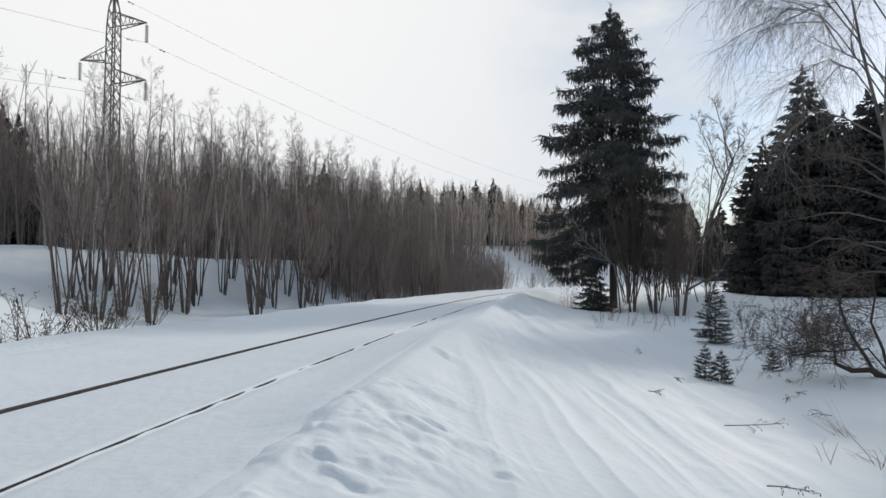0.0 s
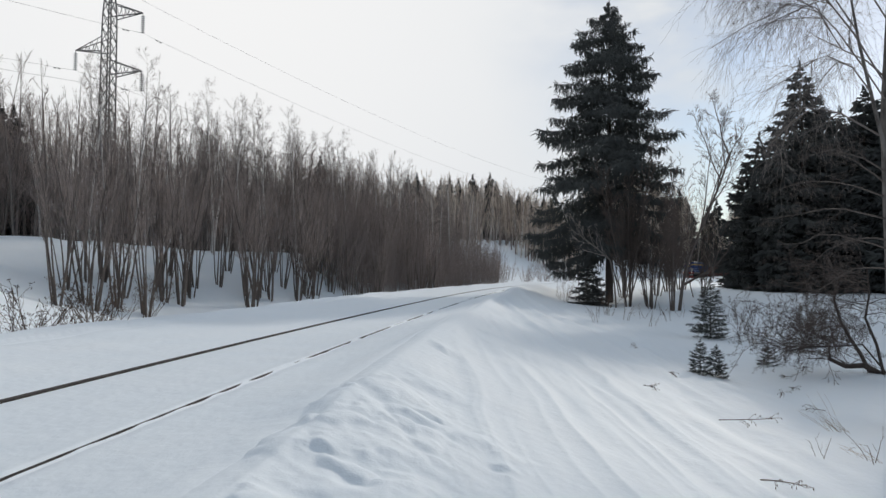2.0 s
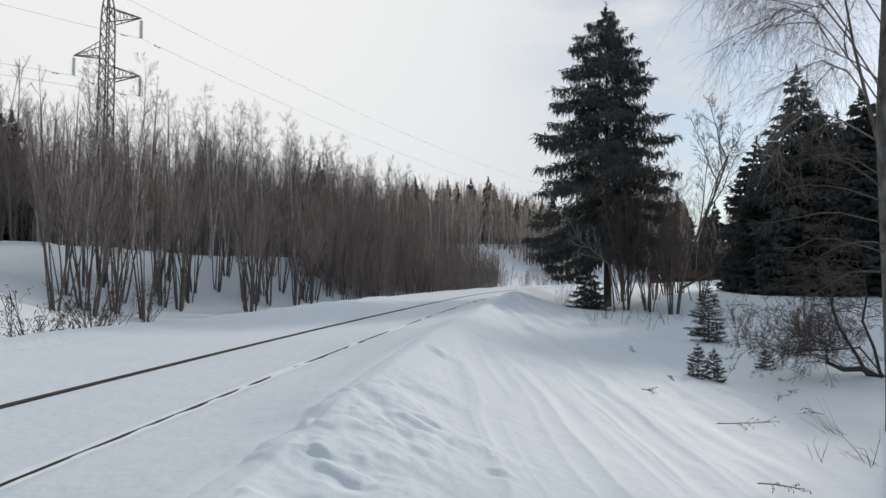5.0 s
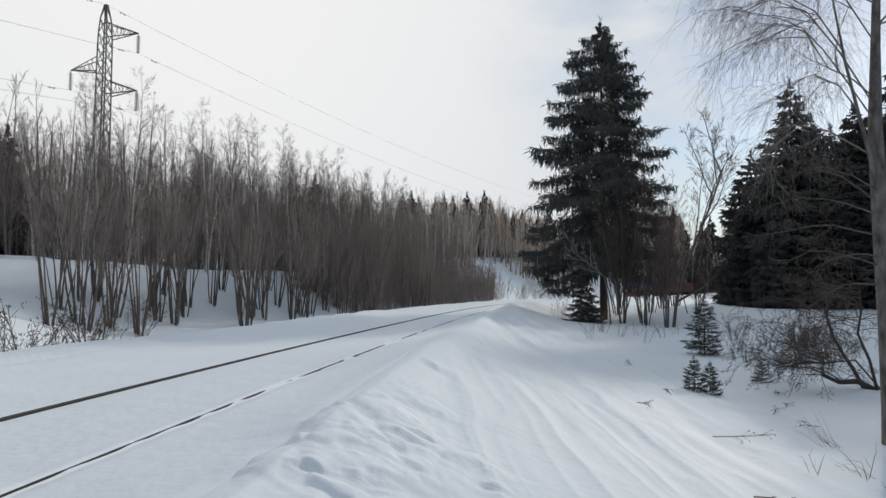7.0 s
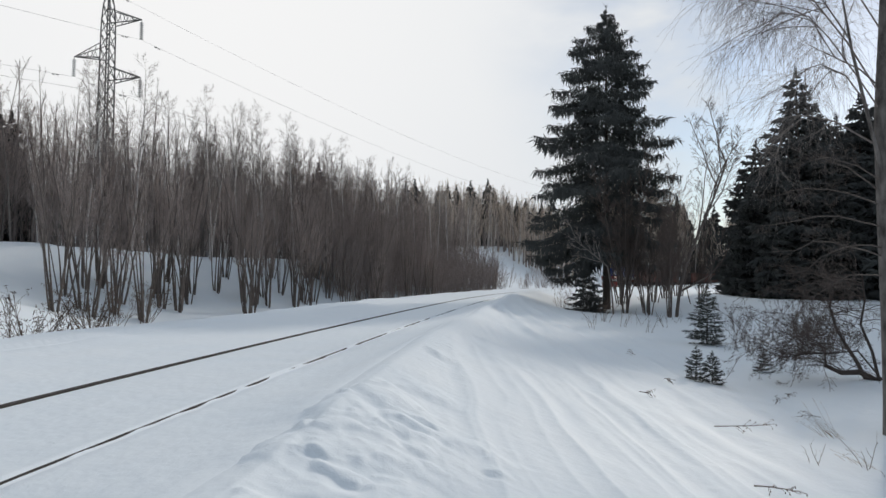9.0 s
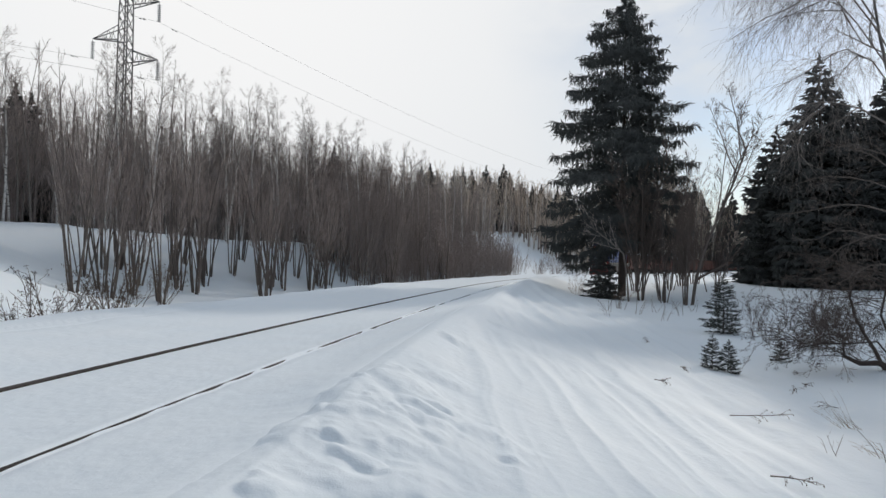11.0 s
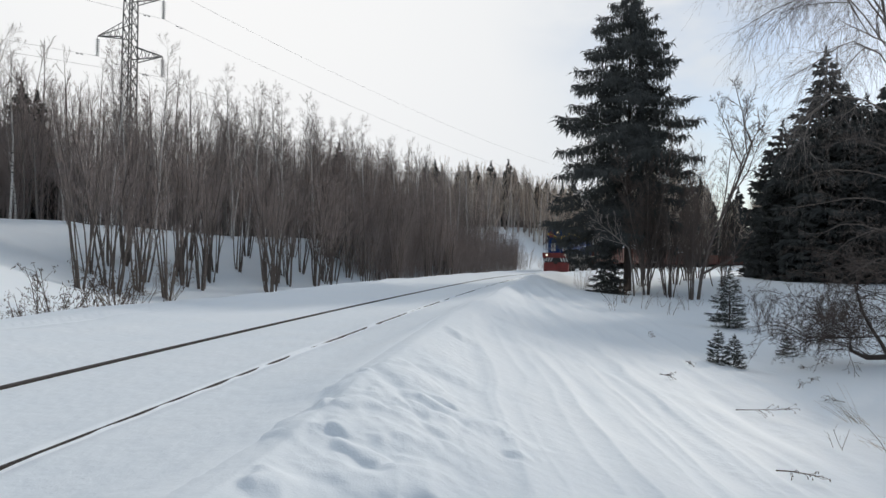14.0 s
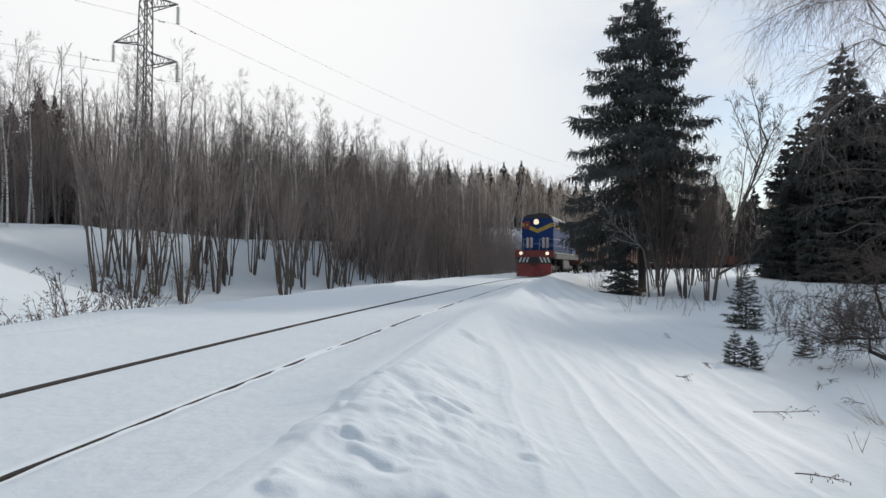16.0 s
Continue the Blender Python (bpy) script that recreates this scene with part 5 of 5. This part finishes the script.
    for sx in (-1, 1):
        bm = bmesh.new()
        rod(bm, (sx * 1.22, 1.6, 4.75), (sx * 1.22, 11.7, 4.75), 0.025)
        for k in range(8):
            rod(bm, (sx * 1.2, 1.7 + 1.4 * k, 4.55), (sx * 1.22, 1.7 + 1.4 * k, 4.75), 0.015)
        part("roof_rail", bm, RAILING, roof)
    # headlamp and red plaque
    bm = bmesh.new()
    rod(bm, (-0.08, 1.55, 4.36), (-0.08, 1.34, 4.36), 0.27, 20)
    hl = part("headlamp", bm, BLUE, e)
    bm = bmesh.new()
    rod(bm, (-0.08, 1.36, 4.36), (-0.08, 1.32, 4.36), 0.215, 20)
    part("headlamp_glass", bm, LAMP, hl, "lit headlamp")
    bm = bmesh.new()
    box(bm, -1.06, -0.62, 1.44, 1.50, 3.80, 4.42, 0.01)
    pl = part("plaque", bm, RED, e, "red plaque")
    bm = bmesh.new()
    rod(bm, (-0.84, 1.45, 4.12), (-0.84, 1.43, 4.12), 0.09, 5)
    part("badge", bm, YELLOW, pl)
    # bar below the chevron and blank plates
    bm = bmesh.new()
    rod(bm, (-1.2, 1.42, 2.62), (1.2, 1.42, 2.62), 0.02)
    for x in (-1.2, 0, 1.2):
        rod(bm, (x, 1.42, 2.62), (x, 1.5, 2.62), 0.015)
    part("grab_rail", bm, RAILING, e)
    # cab and short hood at the back
    bm = bmesh.new()
    box(bm, -1.5, 1.5, 11.8, 14.2, 1.93, 4.75, 0.06)
    cab = part("cab", bm, BLUE, e, "blue driver's cab")
    for sx in (-1, 1):
        for y in (12.0, 13.1):
            bm = bmesh.new()
            box(bm, sx * 1.5 - 0.02, sx * 1.5 + 0.02, y, y + 0.85, 3.3, 4.2, 0.02)
            part("cab_window", bm, WINDOW, cab)
    bm = bmesh.new()
    box(bm, -1.55, 1.55, 11.75, 14.3, 4.75, 4.98, 0.1)
    part("cab_roof", bm, BLACK, cab)
    bm = bmesh.new()
    box(bm, -1.1, 1.1, 14.2, 16.2, 1.93, 3.9, 0.08)
    part("short_hood", bm, BLUE, e)
    # tanks
    bm = bmesh.new()
    box(bm, -1.4, 1.4, 6.6, 10.2, 0.55, 1.42, 0.12)
    part("fuel_tank", bm, BLACK, e)
    for sx in (-1, 1):
        bm = bmesh.new()
        box(bm, sx * 1.35 - 0.15, sx * 1.35 + 0.15, 5.4, 6.3, 0.75, 1.42, 0.05)
        part("sand_box", bm, WAGON_GREY, e)
    for y in (4.1, 12.8):
        b = bogie(e, y, 2.0, (-1.85, 0, 1.85))
        for a in (-1.85, 0, 1.85):
            wheels.append(wheelset(b, a, 0.525))
    return e, wheels


def wagon_base(e, L, colour):
    wheels = []
    bm = bmesh.new()
    box(bm, -0.25, 0.25, 0.6, L - 0.6, 0.95, 1.28, 0.02)
    box(bm, -1.4, 1.4, 0.55, 0.8, 1.0, 1.3, 0.02)
    box(bm, -1.4, 1.4, L - 0.8, L - 0.55, 1.0, 1.3, 0.02)
    part("underframe", bm, colour, e)
    coupler(e, 0.55, -1)
    coupler(e, L - 0.55, 1)
    for y in (2.6, L - 2.6):
        b = bogie(e, y, 0.95, (-0.92, 0.92))
        for a in (-0.92, 0.92):
            wheels.append(wheelset(b, a, 0.475))
    return wheels


def gondola(label):
    L = 13.9
    e = tagged(new("gondola_wagon"), label, "freight wagon", "wagons of the train")
    wheels = wagon_base(e, L, FREIGHT)
    bm = bmesh.new()
    box(bm, -1.45, 1.45, 0.55, L - 0.55, 1.28, 1.40, 0.01)
    part("floor", bm, FREIGHT, e)
    for sx in (-1, 1):
        bm = bmesh.new()
        box(bm, sx * 1.45 - 0.03, sx * 1.45 + 0.03, 0.55, L - 0.55, 1.30, 3.48, 0.01)
        box(bm, sx * 1.47 - 0.07, sx * 1.47 + 0.07, 0.52, L - 0.52, 3.40, 3.52, 0.015)
        box(bm, sx * 1.47 - 0.06, sx * 1.47 + 0.06, 0.52, L - 0.52, 1.22, 1.38, 0.015)
        side = part("side_wall", bm, FREIGHT, e)
        for k in range(8):
            bm = bmesh.new()
            y = 0.65 + (L - 1.3) * k / 7
            box(bm, sx * 1.52 - 0.05, sx * 1.52 + 0.05, y - 0.07, y + 0.07, 1.36, 3.42, 0.015)
            part("rib", bm, FREIGHT, side)
    for y in (0.55, L - 0.55):
        bm = bmesh.new()
        box(bm, -1.45, 1.45, y - 0.03, y + 0.03, 1.30, 3.48, 0.01)
        for z in (1.9, 2.5, 3.1):
            box(bm, -1.4, 1.4, y - 0.08, y + 0.08, z - 0.05, z + 0.05, 0.01)
        part("end_wall", bm, FREIGHT, e)
    return e, wheels


def flat_wagon(label):
    L = 13.9
    e = tagged(new("stake_wagon"), label, "freight wagon", "wagons of the train")
    wheels = wagon_base(e, L, WAGON_GREY)
    bm = bmesh.new()
    box(bm, -1.42, 1.42, 0.55, L - 0.55, 1.24, 1.46, 0.01)
    part("deck", bm, WAGON_GREY, e)
    for sx in (-1, 1):
        for k in range(9):
            bm = bmesh.new()
            y = 0.8 + (L - 1.6) * k / 8
            box(bm, sx * 1.42 - 0.06, sx * 1.42 + 0.06, y - 0.07, y + 0.07, 1.3, 3.55, 0.015)
            part("stake", bm, WAGON_GREY, e)
        bm = bmesh.new()
        box(bm, sx * 1.42 - 0.05, sx * 1.42 + 0.05, 0.75, L - 0.75, 3.46, 3.58, 0.01)
        box(bm, sx * 1.42 - 0.04, sx * 1.42 + 0.04, 0.75, L - 0.75, 2.45, 2.53, 0.01)
        part("top_rail", bm, WAGON_GREY, e)
    for y in (0.6, L - 0.6):
        bm = bmesh.new()
        box(bm, -1.42, 1.42, y - 0.06, y + 0.06, 1.4, 3.5, 0.02)
        part("end_rack", bm, WAGON_GREY, e)
    return e, wheels


LOCO, LOCO_WHEELS = locomotive()
GON, _ = gondola("red-brown open freight wagon with ribbed steel sides")
FLAT, _ = flat_wagon("weathered flat wagon with tall steel stakes, empty")
TRAIN = [(LOCO, 0.0, 4.1, 12.8)]
ORDER = "ggGfggfggg"
seen_kinds = set()
for i, c in enumerate(ORDER.lower()):
    proto = GON if c == "g" else FLAT
    ob = proto if c not in seen_kinds else copy_thing(proto, pose(0, 0, 0))
    seen_kinds.add(c)
    TRAIN.append((ob, 17.0 + 13.95 * i, 2.6, 11.3))


def car_pose(front, b1, b2):
    xa, ya, _ = on_track(front + b1)
    xb, yb, _ = on_track(front + b2)
    h = math.atan2(xb - xa, yb - ya)
    return pose(xa - b1 * math.sin(h), ya - b1 * math.cos(h), 0.004, 0, 0, -math.degrees(h))


def train_front(t):
    return STOP_AT + SPEED * (16.0 - t)


def motions():
    for ob, back, b1, b2 in TRAIN:
        walk(ob, [(t / 2, car_pose(train_front(t / 2) + back, b1, b2)) for t in range(33)])
    for ob, back, b1, b2 in TRAIN:
        for b in [c for c in ob.children if c.name.startswith("bogie")]:
            for wset in [c for c in b.children if c.name.startswith("wheelset")]:
                r = wset.location.z
                y = wset.location.y
                n = 240 if ob is LOCO else 0
                if n:
                    walk(wset, [(k / 15, pose(0, y, r, math.degrees(SPEED * k / 15 / r), 0, 0)) for k in range(n + 1)])


motions()
